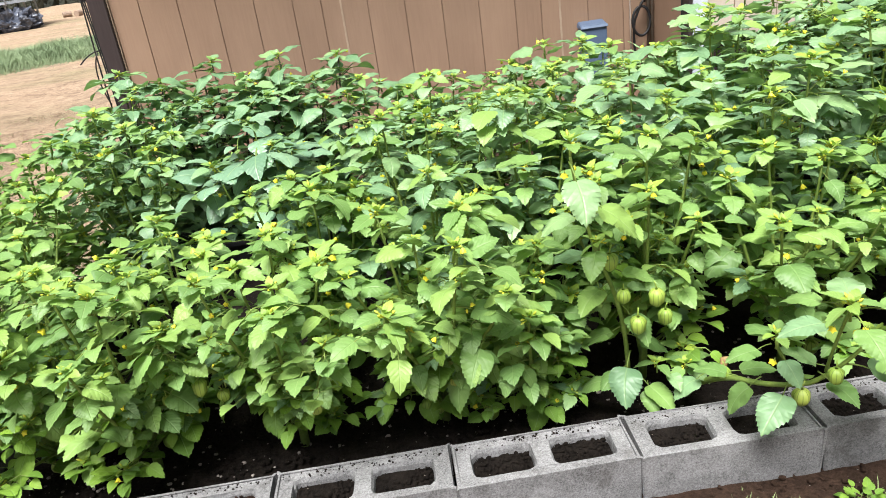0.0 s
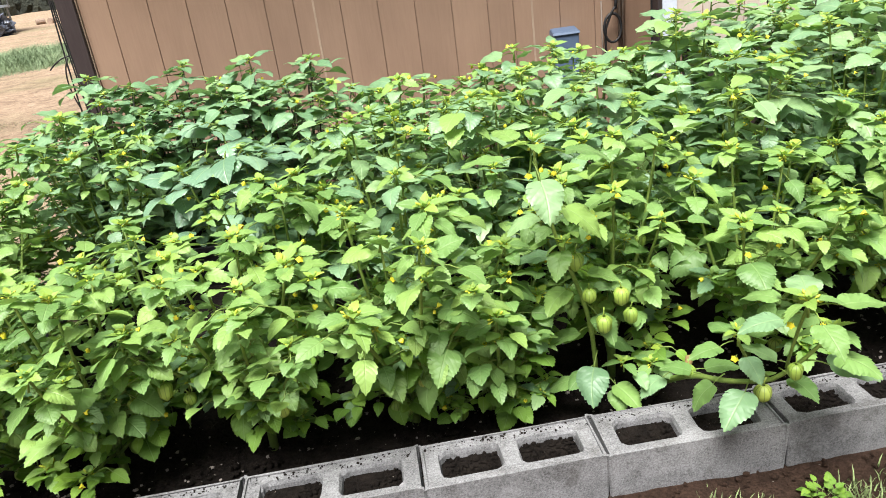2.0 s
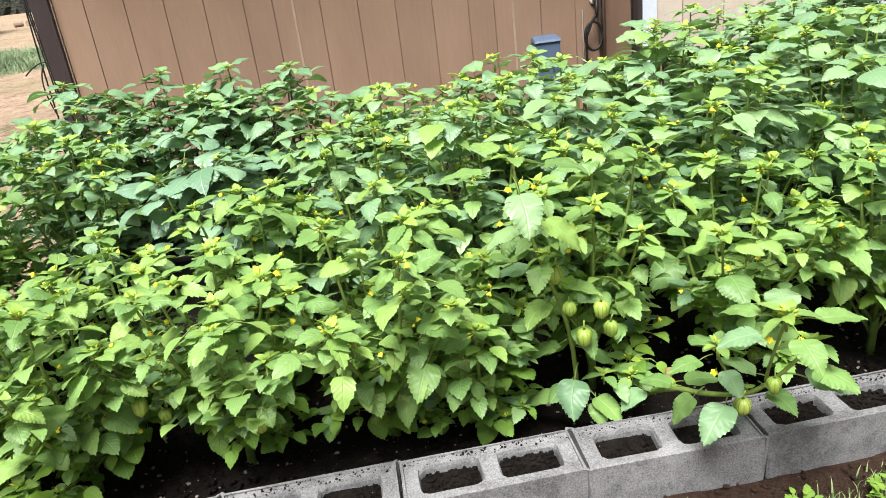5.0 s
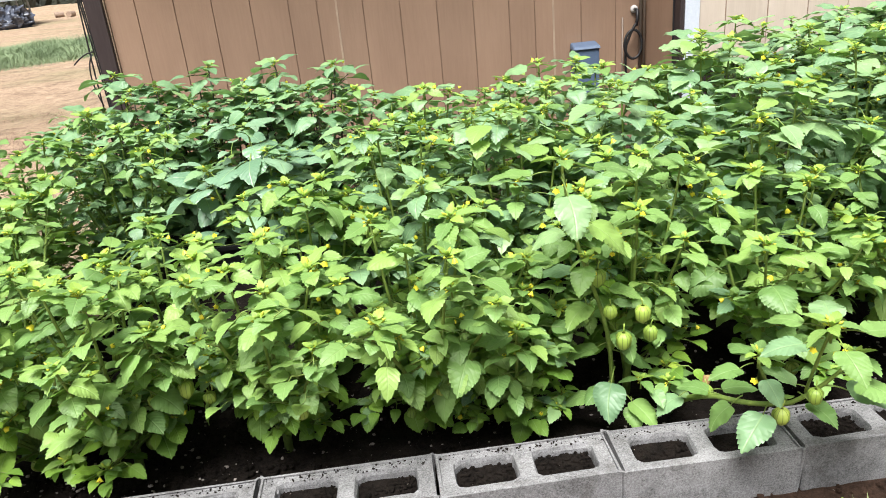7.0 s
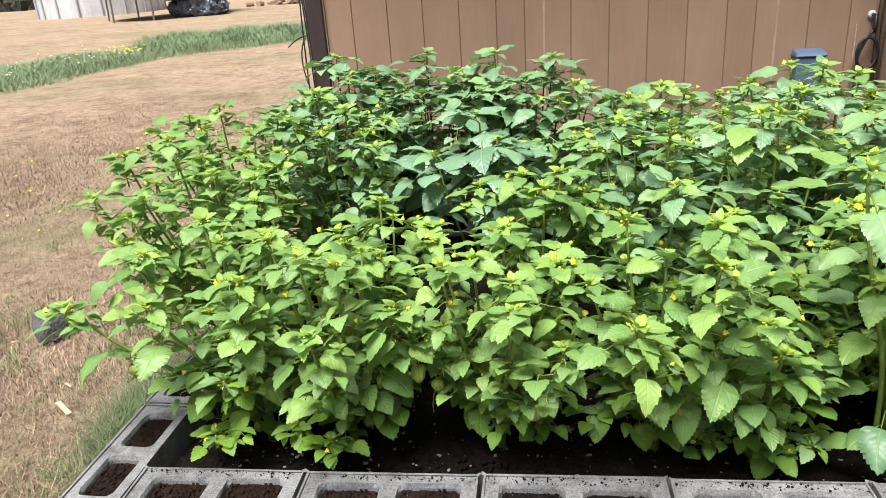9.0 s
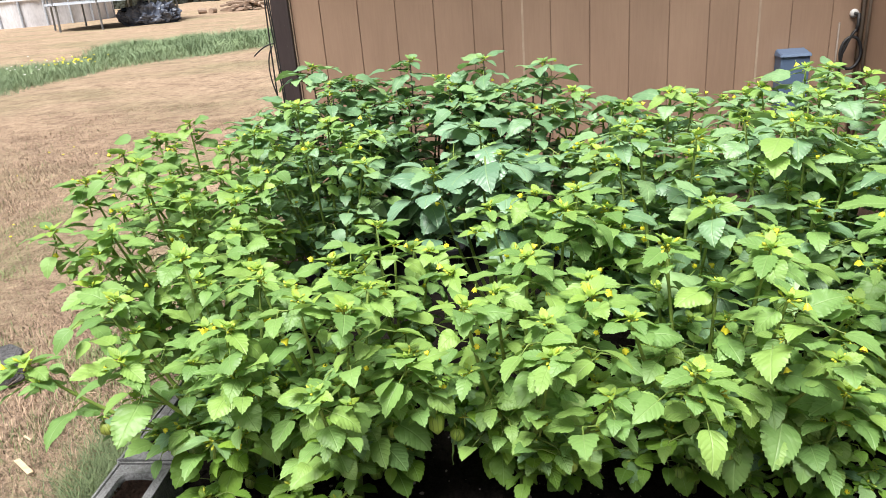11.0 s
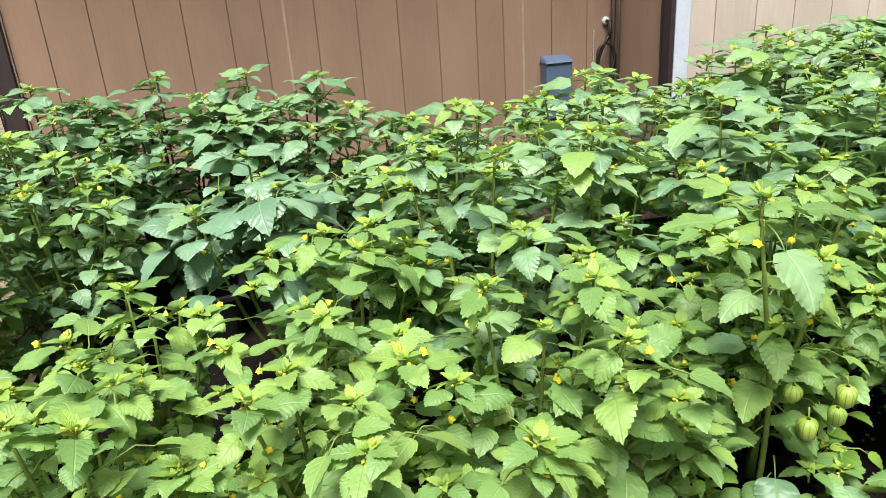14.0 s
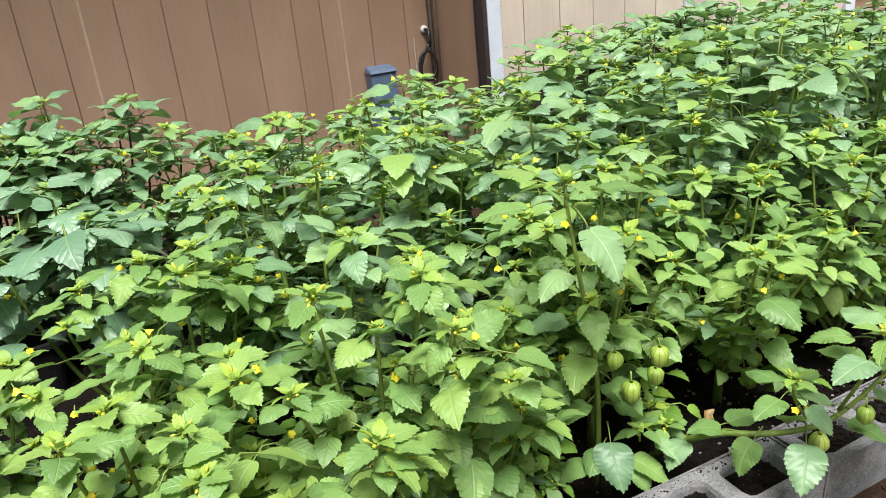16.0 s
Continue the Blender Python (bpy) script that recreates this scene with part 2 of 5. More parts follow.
GREY_PIPE = worn("grey_painted_conduit", (0.16, 0.125, 0.10), (0.24, 0.19, 0.15), 0.5)
PALE_PLASTIC = worn("white_plastic", (0.62, 0.60, 0.58), (0.75, 0.73, 0.71), 0.4)
BLACK_PLASTIC = worn("black_plastic_sheet", (0.006, 0.006, 0.007), (0.02, 0.02, 0.022), 0.35, 20, 150, 0.4)
# the tarp's bluish grey blotches paint highlights of its folds into the colour
TARP = worn("crumpled_grey_tarp", (0.010, 0.012, 0.020), (0.13, 0.15, 0.20), 0.26, 2.5, 5, 0.5, depth=0.06)
POOL = worn("pale_pool_wall", (0.42, 0.42, 0.45), (0.68, 0.68, 0.71), 0.5, 1.5, 12, 0.3, stretch=(1, 1, 0.3))
STEEL = worn("galvanised_tube", (0.20, 0.21, 0.22), (0.36, 0.37, 0.39), 0.4, 12, 90, 0.1, 0.8)
MAT = worn("black_trampoline_mat", (0.01, 0.011, 0.015), (0.03, 0.032, 0.04), 0.7)
PAD = worn("grey_blue_edge_pad", (0.30, 0.33, 0.38), (0.45, 0.48, 0.53), 0.6)
GRASS = worn("green_grass", (0.11, 0.155, 0.055), (0.25, 0.31, 0.13), 0.7, 2, 30, 0.1, island=0.7)
EDGE_GRASS = worn("fine_green_grass", (0.055, 0.085, 0.032), (0.16, 0.205, 0.095), 0.7, 2, 30, 0.1, island=0.8)
TALL = worn("unmown_grass", (0.115, 0.175, 0.090), (0.27, 0.345, 0.185), 0.7, 1.2, 30, 0.1, island=0.6)
STRAW = worn("dry_grass", (0.12, 0.075, 0.052), (0.42, 0.300, 0.215), 0.8, 3, 30, 0.1, island=1.4)
WOOD = worn("weathered_board", (0.14, 0.12, 0.11), (0.34, 0.30, 0.27), 0.85, 10, 90, 0.4, stretch=(0.2, 1, 1))
LUMBER = worn("old_lumber", (0.17, 0.115, 0.085), (0.40, 0.30, 0.23), 0.85, 6, 60, 0.4)
STONE = worn("dark_stone", (0.015, 0.015, 0.017), (0.15, 0.145, 0.15), 0.8, 18, 90, 0.8, depth=0.02)
DARK_TREES = worn("far_dark_trees", (0.010, 0.014, 0.010), (0.05, 0.055, 0.035), 0.9, 0.6, 5, 0.8, depth=0.3)
GLASS = worn("dark_window_glass", (0.006, 0.007, 0.010), (0.012, 0.014, 0.018), 0.08, 3, 20, 0.0)
DRY_LEAF = worn("dry_brown_leaf", (0.16, 0.09, 0.03), (0.36, 0.25, 0.11), 0.7, 60, 200, 0.3)
CHIP = worn("pale_wood_chip", (0.42, 0.31, 0.19), (0.66, 0.53, 0.36), 0.8, 40, 200, 0.3)


# ---------------------------------------------------------------- mesh helpers
def mesh_of(name, bm, mats, smooth=False):
    me = bpy.data.meshes.new(name)
    bm.to_mesh(me)
    bm.free()
    for m in mats if isinstance(mats, (list, tuple)) else (mats,):
        me.materials.append(m)
    if smooth:
        me.polygons.foreach_set("use_smooth", [True] * len(me.polygons))
    return me


def part(name, bm, mat, parent=None, label="", smooth=False, m=None):
    ob = new(name, mesh_of(name, bm, mat, smooth) if not isinstance(bm, bpy.types.Mesh) else bm)
    if parent:
        ob.parent = parent
    if m is not None:
        ob.matrix_basis = m
    if label:
        ob["label"] = label
    return ob


def thing(name, at=(0, 0, 0), turn=0, label="", category="", group="", kind=""):
    ob = new(name)
    ob.matrix_basis = pose(*at, 0, 0, turn)
    return tagged(ob, label, category, group, kind)


def box(bm, x0, x1, y0, y1, z0, z1, bevel=0.0):
    made = bmesh.ops.create_cube(bm, size=1.0, matrix=Matrix.LocRotScale(((x0 + x1) / 2, (y0 + y1) / 2, (z0 + z1) / 2), None, (x1 - x0, y1 - y0, z1 - z0)))
    if bevel:
        edges = list({e for v in made["verts"] for e in v.link_edges})
        bmesh.ops.bevel(bm, geom=edges, offset=bevel, segments=2, affect="EDGES", profile=0.6)
    return bm


def boxed(x0, x1, y0, y1, z0, z1, bevel=0.0):
    return box(bmesh.new(), x0, x1, y0, y1, z0, z1, bevel)


def tube(bm, points, radii, sides=6):
    """A tapered tube along points, closed at its ends."""
    rings = []
    pts = [Vector(p) for p in points]
    for i, p in enumerate(pts):
        d = (pts[min(i + 1, len(pts) - 1)] - pts[max(i - 1, 0)]).normalized()
        a = d.orthogonal().normalized() if not rings else (last - d * last.dot(d)).normalized()
        last = a
        b = d.cross(a)
        r = radii if isinstance(radii, (int, float)) else radii[i]
        rings.append([bm.verts.new(p + (a * math.cos(6.28318 * k / sides) + b * math.sin(6.28318 * k / sides)) * r) for k in range(sides)])
    for r0, r1 in zip(rings, rings[1:]):
        for k in range(sides):
            bm.faces.new((r0[k], r0[(k + 1) % sides], r1[(k + 1) % sides], r1[k]))
    bm.faces.new(rings[0][::-1])
    bm.faces.new(rings[-1])
    return bm


def tubed(points, radii, sides=6):
    return tube(bmesh.new(), points, radii, sides)


def bezier(a, b, c, n):
    a, b, c = Vector(a), Vector(b), Vector(c)
    return [a * (1 - s) ** 2 + b * 2 * s * (1 - s) + c * s * s for s in (i / n for i in range(n + 1))]


# ---------------------------------------------------------------- ground
GROUND_Z, SOIL_Z = 0.05, 0.105


def rise(y):
    """The lawn climbs gently behind the shed."""
    return GROUND_Z + 0.006 * max(0.0, min(y, 45.0) - 5.0)



def ground_sheet():
    bm = bmesh.new()
    xs = [-600, -150, -60, -30] + [-20 + i for i in range(15)] + [-5 + 0.25 * i for i in range(44)] + [6 + i for i in range(0, 10)] + [30, 100, 600]
    ys = [-600, -100, -20, -8] + [-4 + 0.5 * i for i in range(8)] + [0.25 * i for i in range(40)] + [10 + i for i in range(30)] + [45, 60, 100, 250, 900]
    grid = []
    for y in ys:
        row = []
        for x in xs:
            near = abs(x) < 12 and -4 < y < 25
            z = rise(y) + (0.03 * noise.noise((x * 0.6, y * 0.6, 0)) + 0.012 * noise.noise((x * 2.6, y * 2.6, 3)) if near else 0)
            if -1.3 < x < 6 and 0.7 < y < 4.6:
                z = GROUND_Z - 0.03
            row.append(bm.verts.new((x, y, z)))
        grid.append(row)
    for a, b in zip(grid, grid[1:]):
        for i in range(len(xs) - 1):
            bm.faces.new((a[i], a[i + 1], b[i + 1], b[i]))
    return bm


tagged(part("ground", ground_sheet(), LAWN, smooth=True), "dry straw-coloured lawn with greener patches", "lawn", kind="structure")


def lumpy(x0, x1, y0, y1, z, amp, step, seed):
    bm = bmesh.new()
    nx, ny = int((x1 - x0) / step) + 1, int((y1 - y0) / step) + 1
    rows = []
    for j in range(ny + 1):
        y = y0 + (y1 - y0) * j / ny
        rows.append([bm.verts.new((x, y, z + amp * noise.noise((x * 6, y * 6, seed)) + amp * 0.6 * noise.noise((x * 19, y * 19, seed + 5)))) for x in (x0 + (x1 - x0) * i / nx for i in range(nx + 1))])
    for a, b in zip(rows, rows[1:]):
        for i in range(nx):
            bm.faces.new((a[i], a[i + 1], b[i + 1], b[i]))
    return bm


tagged(part("bed_soil", lumpy(-1.215, 3.6, 1.45, 2.95, SOIL_Z, 0.012, 0.025, 1), SOIL, smooth=True), "black crumbly potting soil with white specks", "soil", kind="structure")
tagged(part("mulch_ground", lumpy(-1.45, 5.4, 2.97, 4.34, 0.085, 0.02, 0.04, 7), BROWN_SOIL, smooth=True), "reddish brown bare earth beside the shed wall", "soil", kind="structure")
tagged(part("bare_earth", lumpy(-0.6, 3.6, 0.95, 1.35, 0.082, 0.012, 0.03, 4), BROWN_SOIL, smooth=True), "trodden brown earth in front of the blocks", "soil", kind="structure")


# ---------------------------------------------------------------- shed and house walls
def sided_wall(name, x0, x1, y, z0, z1, mat, grooves, label):
    """Grooved panel siding facing the bed: a wall core with separate boards between the grooves."""
    wall = tagged(part(name, boxed(x0, x1, y + 0.007, y + 0.12, z0, z1), GROOVE), label, "wall", kind="structure")
    edges = [x0, *(g - 0.008 for g in grooves), x1]
    for a, b in zip(edges, edges[1:]):
        part("siding_board", boxed(a + 0.0025, b - 0.0025, y, y + 0.0115, z0 + 0.004, z1 - 0.004, 0.002), mat, wall)
    return wall


SHED_Y, HOUSE_Y = 4.385, 3.75
sided_wall("wall_shed", -1.506, 1.475, SHED_Y, 0.09, 2.5, BROWN, [-1.342, -1.136, -0.933, -0.727, -0.518, -0.362, -0.256, -0.107, 0.099, 0.306, 0.513, 0.718, 0.866, 0.974, 1.136, 1.341], "tan brown grooved wooden siding of a shed")
tagged(part("wall_shed_side", boxed(-1.60, -1.50, SHED_Y + 0.125, 7.5, 0.05, 2.5), BROWN), "tan brown shed side wall", "wall", kind="structure")
tagged(part("wall_shed_back", boxed(-1.60, 5.6, 7.51, 7.6, 0.05, 2.5), BROWN), "tan brown back wall of the shed", "wall", kind="structure")
tagged(part("ceiling_shed", boxed(-1.7, 5.7, 3.76, 7.65, 2.505, 2.6), TRIM), "flat dark roof over the shed and house", "roof", kind="structure")
tagged(part("trim_shed_corner", boxed(-1.612, -1.5135, SHED_Y - 0.022, SHED_Y + 0.12, 0.05, 2.5, 0.004), TRIM), "dark brown corner board of the shed", "trim", kind="structure")
tagged(part("trim_shed_inner", boxed(-1.548, -1.516, SHED_Y - 0.032, SHED_Y - 0.0225, 0.05, 2.5, 0.002), TRIM), "dark brown inner corner strip of the shed", "trim", kind="structure")
tagged(part("trim_shed_light_edge", boxed(-1.5130, -1.5065, SHED_Y - 0.010, SHED_Y + 0.01, 0.09, 2.5), PALE_TAN), "thin pale edge beside the dark corner board", "trim", kind="structure")
for sx in (-0.264, 0.966):
    tagged(part("trim_panel_seam", boxed(sx - 0.005, sx + 0.006, SHED_Y - 0.0035, SHED_Y + 0.002, 0.09, 2.5), PALE_TAN), "pale caulked seam between siding panels", "trim", kind="structure")
tagged(part("wall_house_return", boxed(1.478, 1.6, HOUSE_Y + 0.03, SHED_Y + 0.12, 0.05, 2.5), BROWN), "plain brown return wall between shed and house", "wall", kind="structure")
tagged(part("trim_house_dark", boxed(1.455, 1.4775, HOUSE_Y - 0.016, HOUSE_Y + 0.075, 0.05, 2.5, 0.003), TRIM), "dark brown corner trim of the house", "trim", kind="structure")
tagged(part("trim_house_white", boxed(1.479, 1.553, HOUSE_Y - 0.02, HOUSE_Y + 0.028, 0.3, 2.5, 0.003), WHITE), "bluish white corner board of the house", "trim", kind="structure")
sided_wall("wall_house", 1.556, 4.10, HOUSE_Y, 0.607, 2.5, CREAM, [1.704, 1.922, 2.132, 2.342, 2.556, 2.768, 2.977, 3.200, 3.415, 3.645, 3.872], "cream painted grooved siding of the house")
tagged(part("wall_house_base", boxed(1.602, 5.5, HOUSE_Y + 0.03, HOUSE_Y + 0.12, 0.05, 0.605), TRIM), "dark foundation skirting under the house siding", "wall", kind="structure")
tagged(part("trim_house_batten", boxed(2.745, 2.803, HOUSE_Y - 0.016, HOUSE_Y - 0.001, 0.607, 2.5, 0.002), WHITE), "bluish white batten on the cream siding", "trim", kind="structure")
tagged(part("trim_house_end", boxed(4.103, 4.19, HOUSE_Y - 0.02, HOUSE_Y + 0.1, 0.55, 2.5, 0.003), WHITE), "bluish white end board of the cream wall", "trim", kind="structure")
sided_wall("wall_house_brown", 4.195, 5.6, HOUSE_Y + 0.02, 0.665, 2.5, BROWN, [4.46, 4.66, 4.86, 5.06, 5.26, 5.46], "brown grooved siding beyond the cream wall")
tagged(part("trim_house_sill", boxed(4.195, 5.6, HOUSE_Y - 0.05, HOUSE_Y + 0.018, 0.625, 0.663, 0.004), LUMBER), "weathered brown ledge board under the siding", "trim", kind="structure")
tagged(part("wall_house_end", boxed(5.5, 5.6, HOUSE_Y + 0.145, 7.5, 0.05, 2.5), BROWN), "brown end wall of the house", "wall", kind="structure")
win = tagged(part("window_1", boxed(4.205, 4.40, HOUSE_Y - 0.012, HOUSE_Y + 0.018, 0.77, 1.9, 0.003), TRIM), "small dark window with a black frame", "window", kind="structure")
part("pane", boxed(4.235, 4.37, HOUSE_Y - 0.016, HOUSE_Y - 0.0125, 0.80, 1.87), GLASS, win)

# ---------------------------------------------------------------- concrete blocks
BLOCK_L, BLOCK_W, BLOCK_H = 0.391, 0.143, 0.19


def block_mesh(seed):
    """A two-core concrete block with tapered cores and rough, chipped rims; length along x, top at z = 0."""
    rnd = random.Random(seed)
    bm = bmesh.new()
    L, W, H = BLOCK_L / 2, BLOCK_W / 2, BLOCK_H
    wall, web = 0.027, 0.030
    c0, c1 = web / 2 + 0.004, L - 0.036
    def loop(cx, cy, hx, hy, z, n=5, r=0.018):
        pts = []
        for sx, sy, a0 in ((1, 1, 0), (-1, 1, 90), (-1, -1, 180), (1, -1, 270)):
            for k in range(n):
                a = radians(a0 + 90 * k / (n - 1))
                pts.append((cx + sx * (hx - r) + r * math.cos(a), cy + sy * (hy - r) + r * math.sin(a), z))
        return pts
    body = box(bm, -L, L, -W, W, -H, 0)
    bmesh.ops.delete(bm, geom=[f for f in bm.faces if f.normal.z > 0.9], context="FACES_ONLY")
    bm.verts.ensure_lookup_table()
    def ring(pts, grow=0.0):
        return [bm.verts.new(p) for p in pts]
    cores = []
    for sx in (-1, 1):
        cx, hx = sx * (c0 + c1) / 2, (c1 - c0) / 2
        rims = [ring(loop(cx, 0, hx, W - wall, 0)), ring(loop(cx, 0, hx - 0.003, W - wall - 0.003, -0.010)), ring(loop(cx, 0, hx - 0.006, W - wall - 0.006, -0.15))]
        for a, b in zip(rims, rims[1:]):
            for k in range(len(a)):
                bm.faces.new((a[k], b[k], b[(k + 1) % len(a)], a[(k + 1) % len(a)]))
        cores.append(rims[0])
    edges = [e for e in bm.edges if all(abs(v.co.z) < 1e-6 for v in e.verts)]
    bmesh.ops.triangle_fill(bm, use_beauty=True, use_dissolve=False, edges=edges)
    outer = [e for e in bm.edges if not e.is_boundary and all(abs(abs(v.co.x) - L) < 1e-5 or abs(abs(v.co.y) - W) < 1e-5 for v in e.verts) and e.calc_face_angle(0) > 1.2]
    bmesh.ops.bevel(bm, geom=outer, offset=0.005, segments=2, affect="EDGES")
    for v in bm.verts:
        v.co += Vector((rnd.uniform(-1, 1), rnd.uniform(-1, 1), rnd.uniform(-1, 0.4))) * 0.0018
    bmesh.ops.recalc_face_normals(bm, faces=bm.faces)
    return mesh_of("concrete_block", bm, CONCRETE)


def crumbs(seed, count, x0, x1, y0, y1, z, small, large):
    """Rough little clods strewn over an area, as corner and face arrays."""
    rng = np.random.default_rng(seed)
    bm = bmesh.new()
    bmesh.ops.create_icosphere(bm, subdivisions=1, radius=1.0)
    ball, tris = np.array([v.co[:] for v in bm.verts]), np.array([[v.index for v in f.verts] for f in bm.faces])
    bm.free()
    r = small + (large - small) * rng.random(count) ** 2
    at = np.stack((rng.uniform(x0, x1, count), rng.uniform(y0, y1, count), z + 0.4 * r), 1)
    shape = ball[None] * rng.uniform(0.7, 1.4, (count, 1, 3)) * (1, 1, 0.75) + rng.uniform(-0.28, 0.28, (count, 12, 3))
    verts = (shape * r[:, None, None] + at[:, None]).reshape(-1, 3)
    return verts, (tris[None] + 12 * np.arange(count)[:, None, None]).reshape(-1, 3)


def clods(name, mat, *args, slope=0.0):
    verts, faces = crumbs(*args)
    verts[:, 2] += slope * (verts[:, 0] + 0.4)
    me = bpy.data.meshes.new(name)
    me.from_pydata(verts.tolist(), [], faces.tolist())
    me.materials.append(mat)
    return me


def fill_mesh(seed, mat):
    bm = lumpy(-0.066, 0.066, -0.046, 0.046, 0, 0.006, 0.007, seed)
    verts, faces = crumbs(seed, 260, -0.062, 0.062, -0.042, 0.042, 0.002, 0.0012, 0.0055)
    made = [bm.verts.new(v) for v in verts]
    for f in faces:
        bm.faces.new([made[k] for k in f])
    return mesh_of("core_soil", bm, mat, True)


BLOCKS = [block_mesh(s) for s in range(4)]
FILLS = [fill_mesh(s, SOIL) for s in (11, 12)] + [fill_mesh(13, FILL_SOIL)]


def concrete_block(x, y, turn, k, brown=False, sink=0.0):
    b = new("concrete_block", BLOCKS[k % 4])
    b.matrix_basis = pose(x, y, 0.19 + 0.0058 * (x + 0.4), random.uniform(-0.5, 0.5) + (0.33 if turn > 45 else 0), random.uniform(-0.3, 0.3) - (0.33 if turn < 45 else 0), turn)
    tagged(b, "grey two-core concrete block filled with soil", "concrete block", group="blocks edging the bed")
    for sx in (-1, 1):
        part("core_soil", FILLS[2] if brown else FILLS[k % 2], None, b, "brown soil filling" if brown else "black soil filling", m=pose(sx * 0.0885, 0, (-0.016 if brown else -0.020) - random.uniform(0, 0.008)))
    return b


random.seed(3)
for i in range(11):
    concrete_block(-1.02 + 0.4 * i, 1.45 - BLOCK_W / 2 + random.uniform(-0.004, 0.004), random.uniform(-0.8, 0.8), i, brown=i < 2)
for i in range(3):
    concrete_block(-1.215 - BLOCK_W / 2 - 0.004 + 0.004 * i, 1.51 + 0.4 * i, 90 - 1.5 + random.uniform(-0.7, 0.7), i + 2, brown=i < 1)

# ---------------------------------------------------------------- tomatillo plants
def unwrap(bm, flat):
    """Writes each corner's place on its leaf blade into the UV map."""
    layer = bm.loops.layers.uv.new("UVMap")
    for f in bm.faces:
        for loop in f.loops:
            loop[layer].uv = flat[loop.vert]


def leaf_rows(teeth, first=0.13, last=0.93):
    """Places along the blade with a toothed edge: (s, edge) where edge is -1 in a notch and 1 at a tooth's point."""
    rows = [(0.0, 0), (0.025, 0), (0.07, 0)]
    for i in range(teeth):
        a = first + (last - first) * i / teeth
        rows += [(a, -1), (a + 0.80 * (last - first) / teeth, 1)]
    return rows + [(last + 0.01, -1), (1.0, 0)]


def blade_width(s):
    """Broad egg shape with a pointed tip, one at its widest."""
    return 0.0 if s <= 0 or s >= 1 else s ** 0.45 * (1 - s) ** 0.93 / 0.4188


def leaf_mesh(name, seed, width, droop, fold, mats, teeth=9, stalk=0.45, bite=0.030, wave=0.022):
    """A toothed, pointed-oval leaf blade along x, one unit long, on a thin stalk; origin at the stalk's foot."""
    rnd = random.Random(seed)
    bm = bmesh.new()
    grid, flat = [], {}
    lean, curl = rnd.uniform(-0.14, 0.14), rnd.uniform(0.10, 0.24)
    for s, edge in leaf_rows(teeth):
        w = 1.10 * width * blade_width(s)
        mid = Vector((stalk + s - 0.06 * droop * s * s, lean * s * s, 0.10 * math.sin(s * 2.2) - 0.8 * droop * s ** 2.2))
        row = []
        for v in (-1, -0.55, 0, 0.55, 1):
            reach, push = w, 0.0
            if edge and abs(v) == 1:
                cut = bite * rnd.uniform(0.6, 1.25) * (0.55 + 0.45 * min(1.0, w / width))
                reach += cut * (0.45 if edge > 0 else -0.55)
                push = 0.02 if edge > 0 else -0.012
            reach = max(reach, 0.004)
            lift = fold * w * abs(v) - curl * w * v * v * (1 + 0.6 * s)
            ripple = wave * math.sin(s * 15 + v * 2 + seed) * abs(v)
            row.append(bm.verts.new(mid + Vector((push - 0.16 * abs(v) ** 1.5 * w * (1 - s) ** 2, v * reach, lift + ripple))))
            flat[row[-1]] = (s, v * reach)
        grid.append(row)
    for a, b in zip(grid, grid[1:]):
        for k in range(4):
            bm.faces.new((a[k], b[k], b[k + 1], a[k + 1]))
    unwrap(bm, flat)
    n = len(bm.faces)
    tube(bm, bezier((0, 0, 0), (stalk * 0.5, 0, 0.08), (stalk + 0.03, 0, 0.0), 3), [0.024, 0.018, 0.016, 0.011], 4)
    bm.faces.ensure_lookup_table()
    for f in bm.faces[n:]:
        f.material_index = 1
    return mesh_of(name, bm, mats, True)


LEAVES = [leaf_mesh("leaf", s, w, d, f, (LEAF, STEM)) for s, w, d, f in ((1, 0.33, 0.18, 0.30), (2, 0.36, 0.32, 0.18), (3, 0.30, 0.10, 0.38), (4, 0.38, 0.25, 0.12), (5, 0.34, 0.45, 0.22), (6, 0.32, 0.05, 0.20))]
LOW_LEAVES = [leaf_mesh("leaf", s, w, d, f, (LOW_LEAF, STEM), 6, 0.5, 0.022) for s, w, d, f in ((7, 0.38, 0.22, 0.18), (8, 0.41, 0.30, 0.12), (9, 0.36, 0.15, 0.22))]
FRESH = [leaf_mesh("leaf", s, w, d, f, (FRESH_LEAF, STEM)) for s, w, d, f in ((14, 0.34, 0.18, 0.28), (15, 0.37, 0.30, 0.16), (16, 0.31, 0.10, 0.34), (17, 0.39, 0.25, 0.10), (18, 0.33, 0.40, 0.24))]
BLUE_LEAVES = [leaf_mesh("leaf", s, w, d, f, (BLUE_LEAF, STEM), 9, 0.4, 0.022) for s, w, d, f in ((11, 0.37, 0.22, 0.14), (12, 0.40, 0.35, 0.08), (13, 0.35, 0.15, 0.2))]


